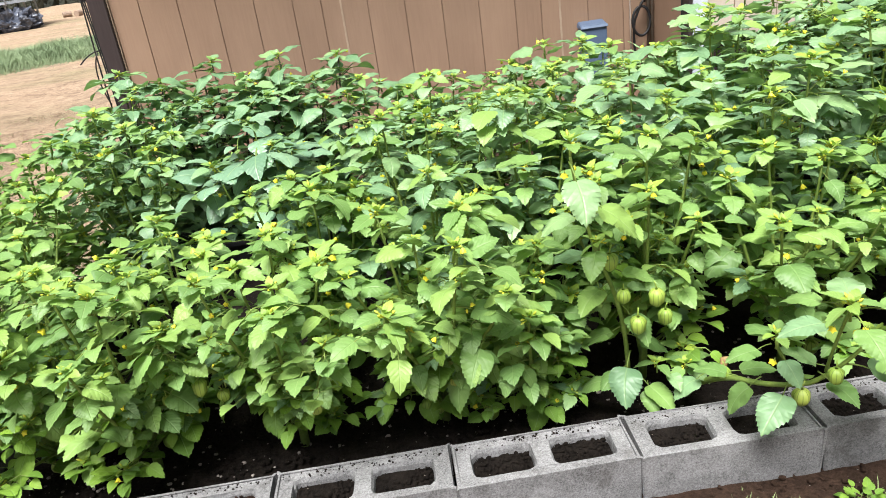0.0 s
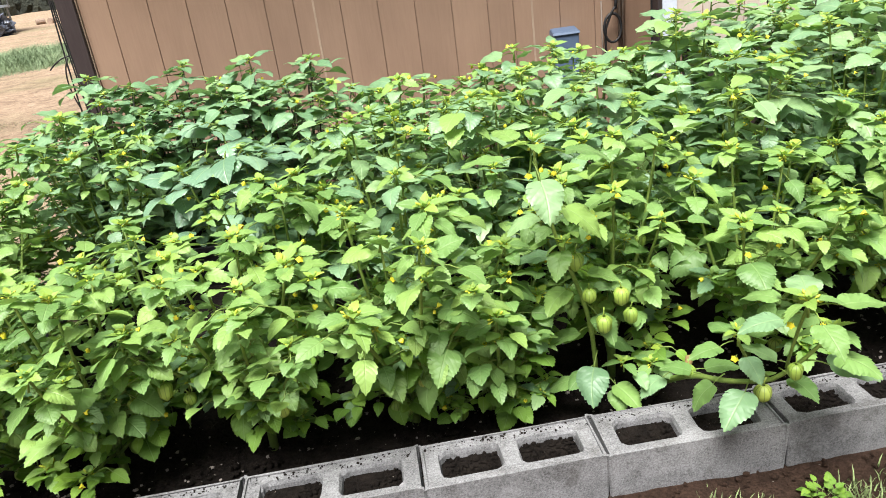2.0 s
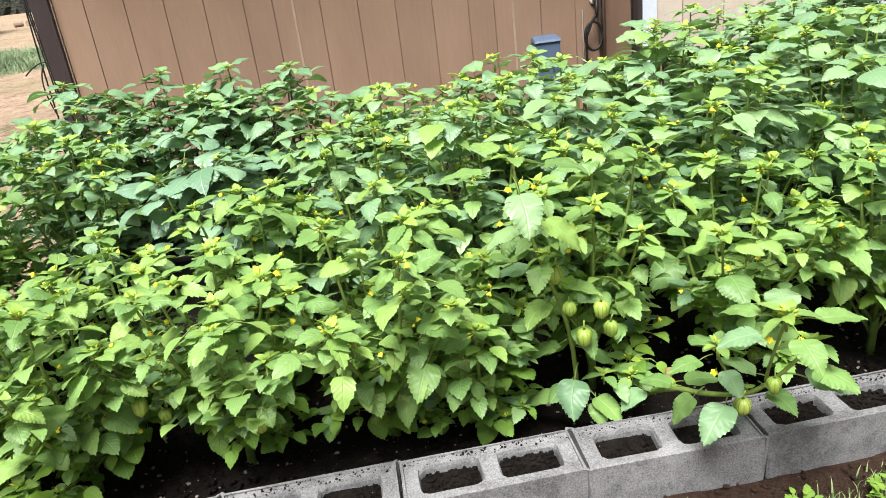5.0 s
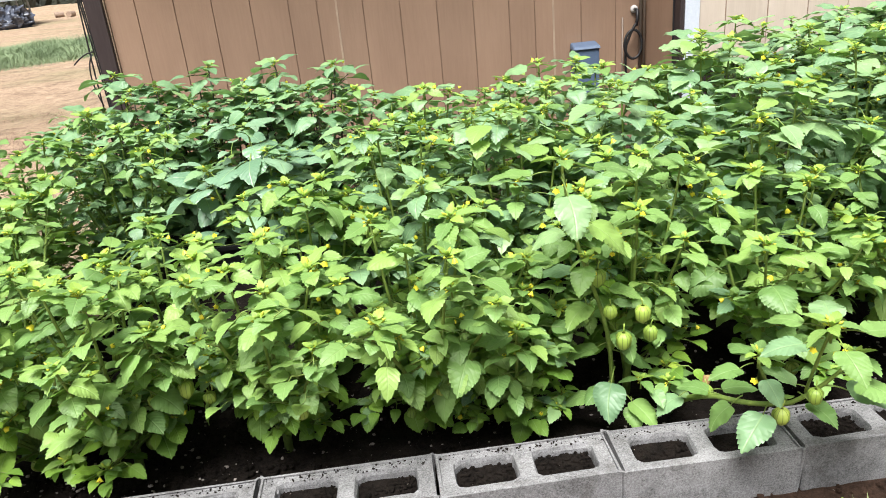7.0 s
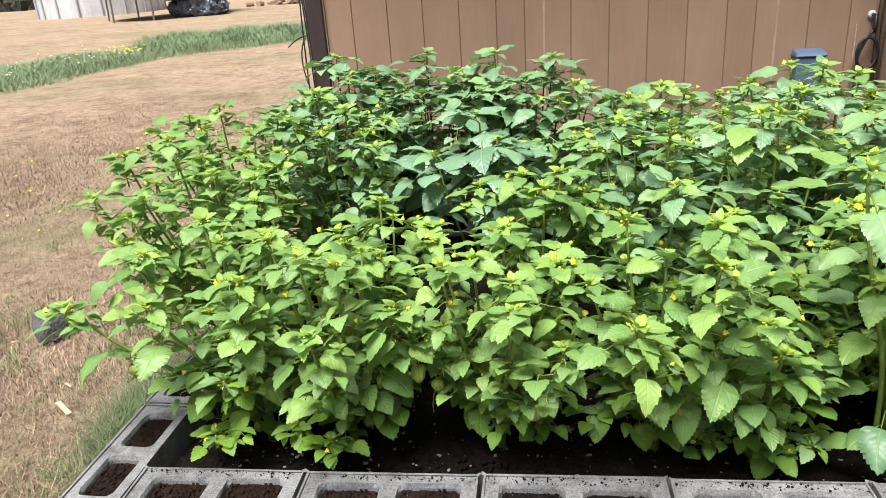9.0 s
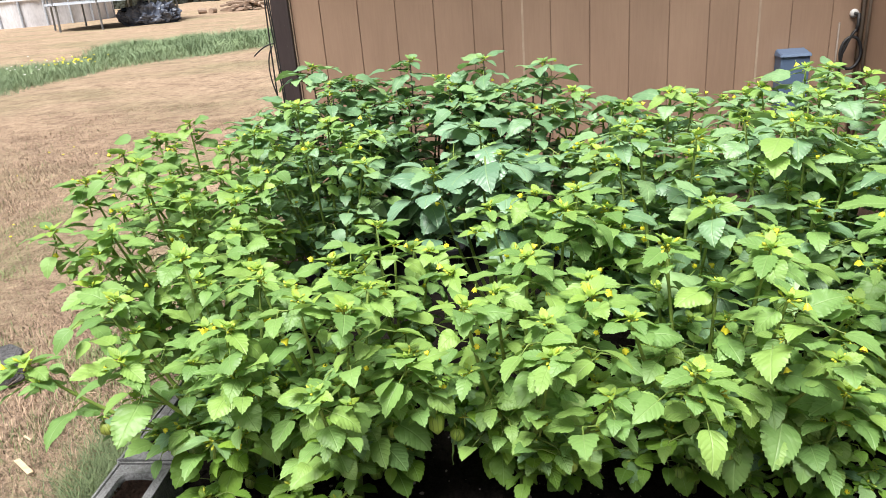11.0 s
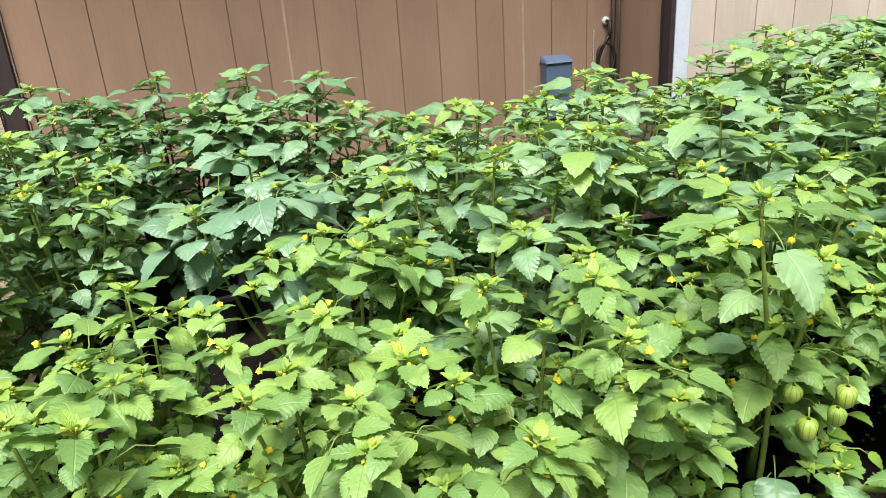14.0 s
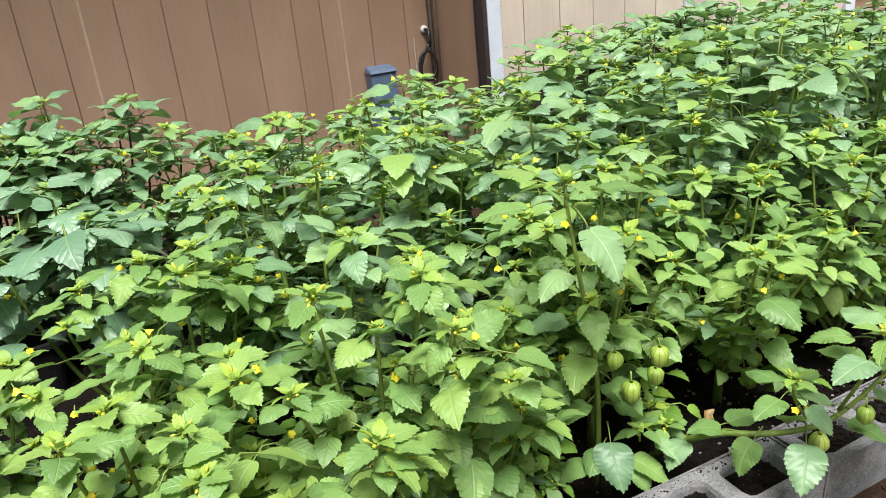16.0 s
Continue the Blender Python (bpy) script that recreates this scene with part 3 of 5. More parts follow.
def shoot_mesh(seed, outer, heart):
    """The growing tip of a branch: a rosette of toothed leaves, smaller, paler and more upright inwards, with buds between."""
    rnd = random.Random(seed)
    bm, flat = bmesh.new(), {}
    slots = []
    for i in range(11):
        size = (1.0, 0.92, 0.84, 0.78, 0.60, 0.54, 0.48, 0.36, 0.31, 0.27, 0.22)[i]
        up = (-8, -3, 2, 8, 18, 26, 32, 44, 54, 62, 70)[i] + rnd.uniform(-9, 9)
        turn = Matrix.Rotation(radians(137.5 * i + rnd.uniform(-16, 16)), 4, "Z") @ Matrix.Rotation(-radians(up), 4, "Y") @ Matrix.Rotation(radians(rnd.gauss(0, 12)), 4, "X") @ Matrix.Scale(size, 4)
        wd, sag, lead, grid = rnd.uniform(0.29, 0.37), rnd.uniform(0.08, 0.30), 0.26, []
        for s, edge in leaf_rows(5 if i < 4 else 4):
            w = max(0.004, wd * blade_width(s))
            cut = 0.052 * edge * rnd.uniform(0.7, 1.2) * min(1.0, w / wd + 0.2) * 0.6
            row = []
            for v in (-1, 0, 1):
                r = max(0.004, w + cut) if v else 0
                row.append(bm.verts.new(turn @ Vector((lead + s + (0.02 * edge if v else 0), v * r, 0.03 * i + 0.22 * w * abs(v) - sag * s * s))))
                flat[row[-1]] = (s, v * r)
            grid.append(row)
        for a, b in zip(grid, grid[1:]):
            for k in range(2):
                bm.faces.new((a[k], b[k], b[k + 1], a[k + 1]))
                slots.append(0 if i < 4 else 1)
    unwrap(bm, flat)
    for i in range(7):
        a, r = rnd.uniform(0, 6.28), rnd.uniform(0.12, 0.32)
        p = Vector((r * math.cos(a), r * math.sin(a), rnd.uniform(-0.12, 0.30)))
        tube(bm, [(0, 0, 0), p * 0.75, p, p * 1.30], [0.014, 0.02, 0.055, 0.012], 5)
        slots += [3] * (len(bm.faces) - len(slots))
    tube(bm, [(0, 0, -0.55), (0, 0, 0.1)], [0.05, 0.035], 5)
    slots += [2] * (len(bm.faces) - len(slots))
    bm.faces.ensure_lookup_table()
    for f, slot in zip(bm.faces, slots):
        f.material_index = slot
    return mesh_of("shoot", bm, (outer, heart, STEM, BUD), True)


DUSKY = [leaf_mesh("leaf", s, w, d, f, (DUSKY_LEAF, STEM)) for s, w, d, f in ((41, 0.33, 0.25, 0.2), (42, 0.36, 0.15, 0.28), (43, 0.30, 0.35, 0.16))]
SHOOTS = [shoot_mesh(s, FRESH_LEAF, YOUNG) for s in (31, 32, 33, 34)]
DEEP_SHOOTS = [shoot_mesh(s, LEAF, FRESH_LEAF) for s in (35, 36, 37)]


def husk_mesh(seed, squash):
    """A lantern-shaped papery husk, ribbed, hanging point down from its origin."""
    bm = bmesh.new()
    rings = []
    for i, (z, r) in enumerate(((0.0, 0.10), (-0.06, 0.32), (-0.28, 0.49), (-0.58, 0.53 * squash), (-0.88, 0.43), (-1.10, 0.22), (-1.24, 0.05))):
        rings.append([bm.verts.new((r * (1 + 0.07 * math.cos(5 * a)) * math.cos(a), r * (1 + 0.07 * math.cos(5 * a)) * math.sin(a), z)) for a in (6.28318 * k / 20 for k in range(20))])
    for a, b in zip(rings, rings[1:]):
        for k in range(20):
            bm.faces.new((a[k], b[k], b[(k + 1) % 20], a[(k + 1) % 20]))
    bm.faces.new(rings[-1][::-1])
    tube(bm, bezier((0, 0, -0.02), (0.02, 0.0, 0.3), (0.15, 0, 0.55), 3), 0.045, 5)
    return mesh_of("fruit", bm, HUSK, True)


HUSKS = [husk_mesh(1, 1.0), husk_mesh(2, 0.85)]


def flower_mesh(seed):
    """A small nodding five-lobed yellow flower with a brown throat, hanging from its origin."""
    bm = bmesh.new()
    rnd = random.Random(seed)
    spread = rnd.uniform(0.42, 0.66)
    inner = [bm.verts.new((0.14 * math.cos(a), 0.14 * math.sin(a), -0.25)) for a in (0.62832 * k for k in range(10))]
    mid = [bm.verts.new((0.38 * math.cos(a), 0.38 * math.sin(a), -0.65)) for a in (0.62832 * k for k in range(10))]
    out = [bm.verts.new(((spread if k % 2 else spread * 0.72) * math.cos(0.62832 * k), (spread if k % 2 else spread * 0.72) * math.sin(0.62832 * k), -0.95 if k % 2 else -0.85)) for k in range(10)]
    for a, b in ((inner, mid), (mid, out)):
        for k in range(10):
            bm.faces.new((a[k], b[k], b[(k + 1) % 10], a[(k + 1) % 10]))
    n = len(bm.faces)
    tube(bm, [(0, 0, 0.35), (0, 0, -0.2), (0, 0, -0.3)], [0.05, 0.08, 0.14], 5)
    tube(bm, [(0, 0, -0.3), (0, 0, -0.9), (0, 0, -1.0)], [0.14, 0.12, 0.03], 6)
    bm.faces.ensure_lookup_table()
    for i, f in enumerate(bm.faces[n:]):
        f.material_index = 1 if i < 12 else 2
    return mesh_of("flower", bm, (PETAL, STEM, ANTHER), True)


FLOWERS = [flower_mesh(s) for s in (1, 2, 3)]


def facing(p, direction, lift, roll, size):
    """Pose of a leaf at p, pointing along a heading (radians), tilted up by lift degrees and rolled."""
    return Matrix.Translation(p) @ Matrix.Rotation(direction, 4, "Z") @ Matrix.Rotation(-radians(lift), 4, "Y") @ Matrix.Rotation(radians(roll), 4, "X") @ Matrix.Scale(size, 4)


def sunward(head, pull):
    """A heading (radians) drawn some way round towards the open, sunny side of the bed."""
    x, y = math.cos(head), math.sin(head) - pull * 1.6
    return math.atan2(y, x)


def small_leaf(seed, width, droop, fold):
    """Corners, four-sided faces and unwrapping of a simple toothed leaf on a short stalk."""
    rnd = random.Random(seed)
    verts, flat, faces = [], [], []
    places = leaf_rows(4)
    for s, edge in places:
        w = max(0.004, width * blade_width(s) + 0.024 * edge * rnd.uniform(0.6, 1.2) * min(1.0, blade_width(s) + 0.2))
        for v in (-1, 0, 1):
            verts.append((0.4 + s + (0.015 * edge if v else 0.0), v * w, 0.10 * math.sin(2.2 * s) - droop * s * s + fold * w * abs(v)))
            flat.append((s, v * w))
    for i in range(len(places) - 1):
        for k in (0, 1):
            n = 3 * i + k
            faces.append((n, n + 3, n + 4, n + 1))
    blade = len(faces)
    n = len(verts)
    for x, z, r in ((0, 0, 0.025), (0.42, 0.01, 0.018)):
        verts += [(x, r, z), (x, -r, z), (x, 0, z - 1.6 * r)]
        flat += [(0, 0)] * 3
    faces += [(n + k, n + (k + 1) % 3, n + 3 + (k + 1) % 3, n + 3 + k) for k in range(3)]
    return np.array(verts), np.array(faces), np.array(flat), blade


SMALL = [small_leaf(s, w, d, f) for s, w, d, f in ((51, 0.36, 0.22, 0.15), (52, 0.40, 0.32, 0.08), (53, 0.33, 0.12, 0.28), (54, 0.42, 0.15, 0.05), (55, 0.37, 0.42, 0.12))]


def joined_leaves(items, mats):
    """One mesh of many small leaves; items are (shape, pose, material index)."""
    verts, faces, flat, slots, n = [], [], [], [], 0
    for shape, m, slot in items:
        v, f, u, blade = SMALL[shape]
        m = np.array(m)
        verts.append(v @ m[:3, :3].T + m[:3, 3])
        faces.append(f + n)
        flat.append(u[f.ravel()])
        slots += [slot] * blade + [1] * (len(f) - blade)
        n += len(v)
    me = bpy.data.meshes.new("inner_foliage")
    me.from_pydata(np.concatenate(verts).tolist(), [], np.concatenate(faces).tolist())
    me.uv_layers.new(name="UVMap").data.foreach_set("uv", np.concatenate(flat).ravel())
    for mat in mats:
        me.materials.append(mat)
    me.polygons.foreach_set("material_index", slots)
    me.polygons.foreach_set("use_smooth", [True] * len(slots))
    return me


def tomatillo(x, y, height, radius, seed, branches=10, low=6, lean=(0, 0), leaf=0.064, spread=0.012, leaves=None, stem=None, foot=SOIL_Z, fruits=4, flowers=13, whorl=4, bare=0.30, pair=0.45, twigs=6, label=""):
    """A bushy tomatillo: forking stems from one foot, leaves at every node, whorled tips, flowers and husks."""
    rnd = random.Random(seed)
    leaves, stem = leaves or LEAVES, stem or STEM
    plant = thing("tomatillo_plant", (x, y, foot - 0.005), 0, label or "bushy green tomatillo plant with yellow flowers and husked fruit", "tomatillo plant", "tomatillo plants in the bed")
    sbm = bmesh.new()
    trunk = 0.10 + 0.12 * height
    if spread <= 0.02:
        tube(sbm, [(0, 0, -0.02), (0.005, 0, trunk * 0.6), (0, 0.004, trunk + 0.03)], [0.012, 0.011, 0.009], 7)
    top = height - foot
    spots, inner = [], []

    def put(p, head, lift, size, roll=16, lower=False):
        kind = LOW_LEAVES if lower and leaves in (LEAVES, FRESH) else leaves
        part("leaf", kind[rnd.randrange(len(kind))], None, plant, m=facing(p, head, lift, rnd.gauss(0, roll), size * (0.80 if lower else 1.0)))

    for i in range(branches + low):
        lower = i >= branches
        a = 2.39996 * i + rnd.uniform(-0.35, 0.35) + seed
        if lower:
            rr, hh = radius * rnd.uniform(0.42, 0.74), top * rnd.uniform(0.14, 0.60)
        else:
            q = math.sqrt((i + 0.3) / branches)
            rr, hh = radius * q * rnd.uniform(0.9, 1.05), top * (1.0 - 0.20 * q * q) * rnd.uniform(0.83, 1.03)
        tip = Vector((rr * math.cos(a) + lean[0], rr * math.sin(a) + (0 if lower else lean[1]), hh))
        if lower:
            tip.x = max(tip.x - 0.6 * lean[0], -1.10 - x)
            tip.y = max(tip.y, (1.50 if x < -0.6 else 1.53) - y)
        foot_p = Vector((0, 0, trunk * (rnd.uniform(0.25, 0.7) if lower else rnd.uniform(0.5, 1.0))))
        if spread > 0.02:
            foot_p = Vector((spread * math.cos(2.1 * a), spread * math.sin(2.1 * a), -0.01))
        bend = Vector((tip.x * 0.6, tip.y * 0.6, foot_p.z + (tip.z - foot_p.z) * (0.30 if not lower else 0.65)))
        pts = bezier(foot_p, bend, tip, 8)
        tube(sbm, pts, [0.0075 - 0.0006 * k for k in range(9)] if not lower else [0.005 - 0.0003 * k for k in range(9)], 5)
        length = sum((q - p).length for p, q in zip(pts, pts[1:]))
        count = max(3, int(length / 0.062))
        for n in range(1, count):
            s = n / count
            if s < bare:
                continue
            f = s * 8
            k = min(7, int(f))
            p = pts[k].lerp(pts[k + 1], f - k)
            turn = a + 2.4 * n
            # leaves turn towards the light at the plant's outside
            head = sunward(math.atan2(p.y + 0.6 * math.sin(turn) * radius, p.x + 0.6 * math.cos(turn) * radius) + rnd.uniform(-0.7, 0.7), 0.20)
            size = leaf * rnd.choice((0.55, 0.75, 0.95, 1.1, 1.25, 1.5)) * rnd.uniform(0.9, 1.1) * (1.1 - 0.2 * s)
            put(p, head, rnd.gauss(-5, 17) if s > 0.5 else rnd.gauss(-18, 18), size, 17, lower)
            if rnd.random() < pair:
                put(p, sunward(head + math.pi * rnd.uniform(0.6, 1.3), 0.2), rnd.gauss(-5, 18), size * rnd.uniform(0.55, 0.95), 16, lower)
            if rnd.random() < (0.40 if leaves is FRESH else 0.22):
                side = p + Vector((math.cos(head + 0.8), math.sin(head + 0.8), 0.55)) * rnd.uniform(0.025, 0.06)
                tube(sbm, [p, side], 0.002, 4)
                part("shoot", (SHOOTS if s > 0.5 and leaves in (LEAVES, FRESH) else DEEP_SHOOTS)[rnd.randrange(3)], None, plant, m=facing(side, rnd.uniform(0, 6.28), rnd.uniform(-12, 12), 0, rnd.uniform(0.028, 0.050)))
            spots.append((s, p, head))
        # side twigs with small leaves and buds
        for n in range(twigs if not lower else twigs - 1):
            s = rnd.uniform(max(0.18, bare - 0.1), 1.0)
            k = min(7, int(s * 8))
            p = pts[k].lerp(pts[k + 1], s * 8 - k)
            head = math.atan2(p.y, p.x) + rnd.gauss(0, 1.1)
            end = p + Vector((math.cos(head), math.sin(head), rnd.uniform(0.0, 0.75))) * rnd.uniform(0.03, 0.06 if lower else 0.085)
            end.z = max(0.03, end.z)
            tube(sbm, [p, end], [0.0022, 0.0015], 3)
            fresh = 3 if lower and leaves in (LEAVES, FRESH) else 2 if s > 0.7 and rnd.random() < 0.45 and leaves in (LEAVES, FRESH) else 0
            big = leaf * rnd.uniform(0.55, 1.1) * (0.72 if lower else 1)
            for j in range(3):
                inner.append((rnd.randrange(5), facing(end.lerp(p, 0.22 * j), sunward(head + 2.2 * j + rnd.uniform(-0.4, 0.4), 0.2), rnd.gauss(-8, 17), rnd.gauss(0, 14), big * (1 - 0.12 * j)), fresh))
        # broad leaves spread round the tip, young whorl above them
        spin = rnd.uniform(0, 6.28)
        for n in range(whorl if not lower else 2):
            put(tip - Vector((0, 0, 0.012 * n)), sunward(spin + 6.28318 * n / max(1, whorl) + rnd.uniform(-0.4, 0.4), 0.18), rnd.gauss(0, 14), leaf * rnd.uniform(0.7, 1.12), 12, lower)
        part("shoot", (SHOOTS if leaves in (LEAVES, FRESH) and (not lower or rnd.random() < 0.5) else DEEP_SHOOTS)[rnd.randrange(3)], None, plant, m=facing(tip, rnd.uniform(0, 6.28), rnd.uniform(-12, 12), rnd.uniform(-12, 12), rnd.uniform(0.042, 0.070)))
        spots.append((0.95, tip, a))
    high = [q for q in spots if q[0] > 0.72]
    for s, p, head in rnd.sample(high, min(flowers, len(high))):
        q = p + Vector((math.cos(head), math.sin(head), 0.45)) * 0.040
        part("flower", FLOWERS[rnd.randrange(3)], None, plant, "small nodding yellow flower", m=Matrix.Translation(q) @ Matrix.Rotation(rnd.uniform(-0.8, 0.8), 4, "X") @ Matrix.Rotation(rnd.uniform(-0.8, 0.8), 4, "Y") @ Matrix.Scale(rnd.uniform(0.012, 0.017), 4))
    inside = [q for q in spots if 0.3 < q[0] < 0.75]
    for s, p, head in rnd.sample(inside, min(fruits, len(inside))):
        q = p + Vector((math.cos(head), math.sin(head), -0.9)) * 0.022
        part("fruit", HUSKS[rnd.randrange(2)], None, plant, "striped green papery husk", m=Matrix.Translation(q) @ Matrix.Rotation(rnd.uniform(-0.3, 0.3), 4, "X") @ Matrix.Rotation(rnd.uniform(0, 6.28), 4, "Z") @ Matrix.Scale(rnd.uniform(0.026, 0.036), 4))
    tagged(part("inner_foliage", joined_leaves(inner, (leaves[0].materials[0], STEM, FRESH_LEAF, LOW_LEAF)), None, plant), kind="stuff")
    part("stem", sbm, stem, plant, "branching green stems" if stem is STEM else "dark purplish stems", smooth=True)
    return plant


# front row of the bed
tomatillo(-1.00, 1.68, 0.73, 0.29, 1, low=12, lean=(-0.12, -0.02), leaves=FRESH, fruits=8)
tomatillo(-0.77, 1.66, 0.73, 0.22, 2, low=14, lean=(0, -0.08), leaves=FRESH, fruits=8)
tomatillo(-0.39, 1.66, 0.72, 0.23, 3, low=13, lean=(0, -0.10), leaves=FRESH, fruits=8)
tomatillo(-0.02, 1.66, 0.74, 0.25, 4, low=13, lean=(0.02, -0.10), leaves=FRESH, fruits=8)
tomatillo(0.20, 1.64, 0.56, 0.18, 9, branches=8, low=10, leaves=FRESH, fruits=8)
tomatillo(0.52, 1.72, 0.80, 0.21, 5, low=5, fruits=9, bare=0.4, leaves=FRESH)
tomatillo(0.88, 1.68, 0.74, 0.26, 6, low=5, lean=(0, -0.04), fruits=9, leaves=FRESH)
tomatillo(1.28, 1.66, 0.76, 0.28, 7, low=5, lean=(0, -0.05), fruits=7, leaves=FRESH)
tomatillo(1.75, 1.68, 0.76, 0.30, 8, branches=8, low=3, bare=0.5, fruits=6, leaves=FRESH)
# second row of the bed
tomatillo(-1.18, 2.06, 0.84, 0.31, 11, branches=15, low=8, lean=(-0.12, 0), pair=0.7, twigs=8, leaves=FRESH)
tomatillo(-0.70, 1.94, 0.66, 0.19, 12, branches=8, low=2, twigs=4, leaves=FRESH)
tomatillo(-0.30, 1.98, 0.77, 0.20, 10, low=1, leaves=FRESH)
tomatillo(0.00, 2.00, 0.86, 0.27, 13, low=1, bare=0.36, leaf=0.078)
tomatillo(0.32, 2.08, 0.86, 0.27, 14, low=0, bare=0.36, leaf=0.078)
tomatillo(0.66, 2.06, 0.90, 0.28, 15, low=1, bare=0.36, leaf=0.092)
tomatillo(1.04, 2.02, 0.94, 0.29, 16, low=1, bare=0.36, leaf=0.092)
tomatillo(1.46, 2.08, 0.94, 0.30, 17, low=1, bare=0.36, leaf=0.092)
tomatillo(1.92, 2.10, 0.92, 0.32, 18, branches=9, low=0, bare=0.5, leaf=0.092)
# third row, nearer the shed
tomatillo(-1.32, 2.50, 0.88, 0.29, 21, branches=14, low=5, lean=(-0.05, 0), pair=0.7, twigs=9, leaves=FRESH)
tomatillo(-1.00, 2.62, 0.85, 0.24, 19, branches=12, low=1, bare=0.30, twigs=9)
tomatillo(-0.45, 2.32, 0.83, 0.19, 23, branches=7, low=0, bare=0.72, leaves=BLUE_LEAVES, leaf=0.094, flowers=2, whorl=5, twigs=4, label="tomatillo plant with large bluish green older leaves")
tomatillo(0.04, 2.48, 0.86, 0.27, 25, low=1, bare=0.4, leaf=0.078)
tomatillo(-0.06, 2.84, 0.84, 0.24, 32, branches=9, low=1, bare=0.4, leaf=0.078)
tomatillo(0.24, 2.86, 0.83, 0.28, 26, low=2, pair=0.7, leaf=0.078)
tomatillo(0.50, 2.48, 0.88, 0.28, 27, low=0, bare=0.36, leaf=0.078)
tomatillo(0.74, 2.86, 0.87, 0.29, 28, low=2, pair=0.7, leaf=0.078)
tomatillo(1.04, 2.48, 0.95, 0.28, 29, low=0, bare=0.36, leaf=0.092)
tomatillo(1.26, 2.84, 0.98, 0.29, 30, low=2, pair=0.7, leaf=0.092)
tomatillo(1.64, 2.52, 0.97, 0.30, 31, low=0, bare=0.36, leaf=0.092)
tomatillo(2.14, 2.58, 0.96, 0.30, 33, branches=9, low=0, bare=0.5, leaf=0.092)
tomatillo(2.70, 2.60, 0.92, 0.32, 35, branches=9, low=0, bare=0.5, leaf=0.092)
# dark-stemmed plants in the bare earth behind the bed
for px, py, ph, pr, sd in ((-1.10, 3.10, 0.92, 0.27, 22), (-0.74, 3.08, 0.94, 0.27, 20), (-0.36, 3.08, 0.93, 0.29, 24)):
    tomatillo(px, py, ph, pr, sd, branches=14, low=0, foot=0.09, spread=0.10, stem=DARK_STEM, leaves=DUSKY, pair=0.8, leaf=0.092, whorl=5, twigs=10, bare=0.40, label="tomatillo plant with bare dark stems and dusky green leaves")
# tall plants by the house wall
for px, py, ph, sd in ((1.74, 2.98, 0.98, 40), (2.02, 3.12, 0.98, 41), (2.32, 3.20, 1.00, 42), (2.64, 3.10, 0.98, 43), (2.98, 3.20, 0.94, 44), (3.34, 2.95, 0.88, 45)):
    tomatillo(px, py, ph, 0.27, sd, branches=10, low=2, foot=0.09, stem=DARK_STEM, leaves=DUSKY, leaf=0.096, flowers=5, whorl=5, twigs=6, spread=0.06, label="tall leggy tomatillo plant against the house wall")


def limb(plant_at, points, leaves, tips, name_label, husks=(), blooms=(), thick=0.0085):
    """A single sprawling plant: one stout bent stem with leaves, shoots, husks and flowers set along it."""
    plant = thing("tomatillo_plant", plant_at, 0, name_label, "tomatillo plant", "tomatillo plants in the bed")
    inv = Matrix.Translation(-Vector(plant_at))
    pts = [Vector(p) - Vector(plant_at) for p in points]
    fine = []
    for a, b, c in zip(pts[::2], pts[1::2], pts[2::2]):
        fine += bezier(a, b, c, 6)[1 if fine else 0:]
    part("stem", tubed(fine, [thick * (1 - 0.6 * k / len(fine)) for k in range(len(fine))], 7), STEM, plant, "stout sprawling green stem", smooth=True)
    for k, (px, py, pz, head, lift, size) in enumerate(leaves):
        part("leaf", (LEAVES if k % 3 == 0 else FRESH)[k % 5], None, plant, m=inv @ facing(Vector((px, py, pz)), radians(head), lift, 0, size))
    for k, (px, py, pz, size) in enumerate(tips):
        part("shoot", SHOOTS[k % 3], None, plant, m=inv @ facing(Vector((px, py, pz)), k * 1.3, 0, 0, size))
    for k, (px, py, pz, size) in enumerate(husks):
        part("fruit", HUSKS[k % 2], None, plant, "striped green papery husk", m=inv @ Matrix.Translation((px, py, pz)) @ Matrix.Rotation(k * 1.1, 4, "Z") @ Matrix.Scale(size, 4))
    for k, (px, py, pz) in enumerate(blooms):
        part("flower", FLOWERS[k % 3], None, plant, "small nodding yellow flower", m=inv @ Matrix.Translation((px, py, pz)) @ Matrix.Rotation(0.5, 4, "X") @ Matrix.Scale(0.014, 4))
    return plant


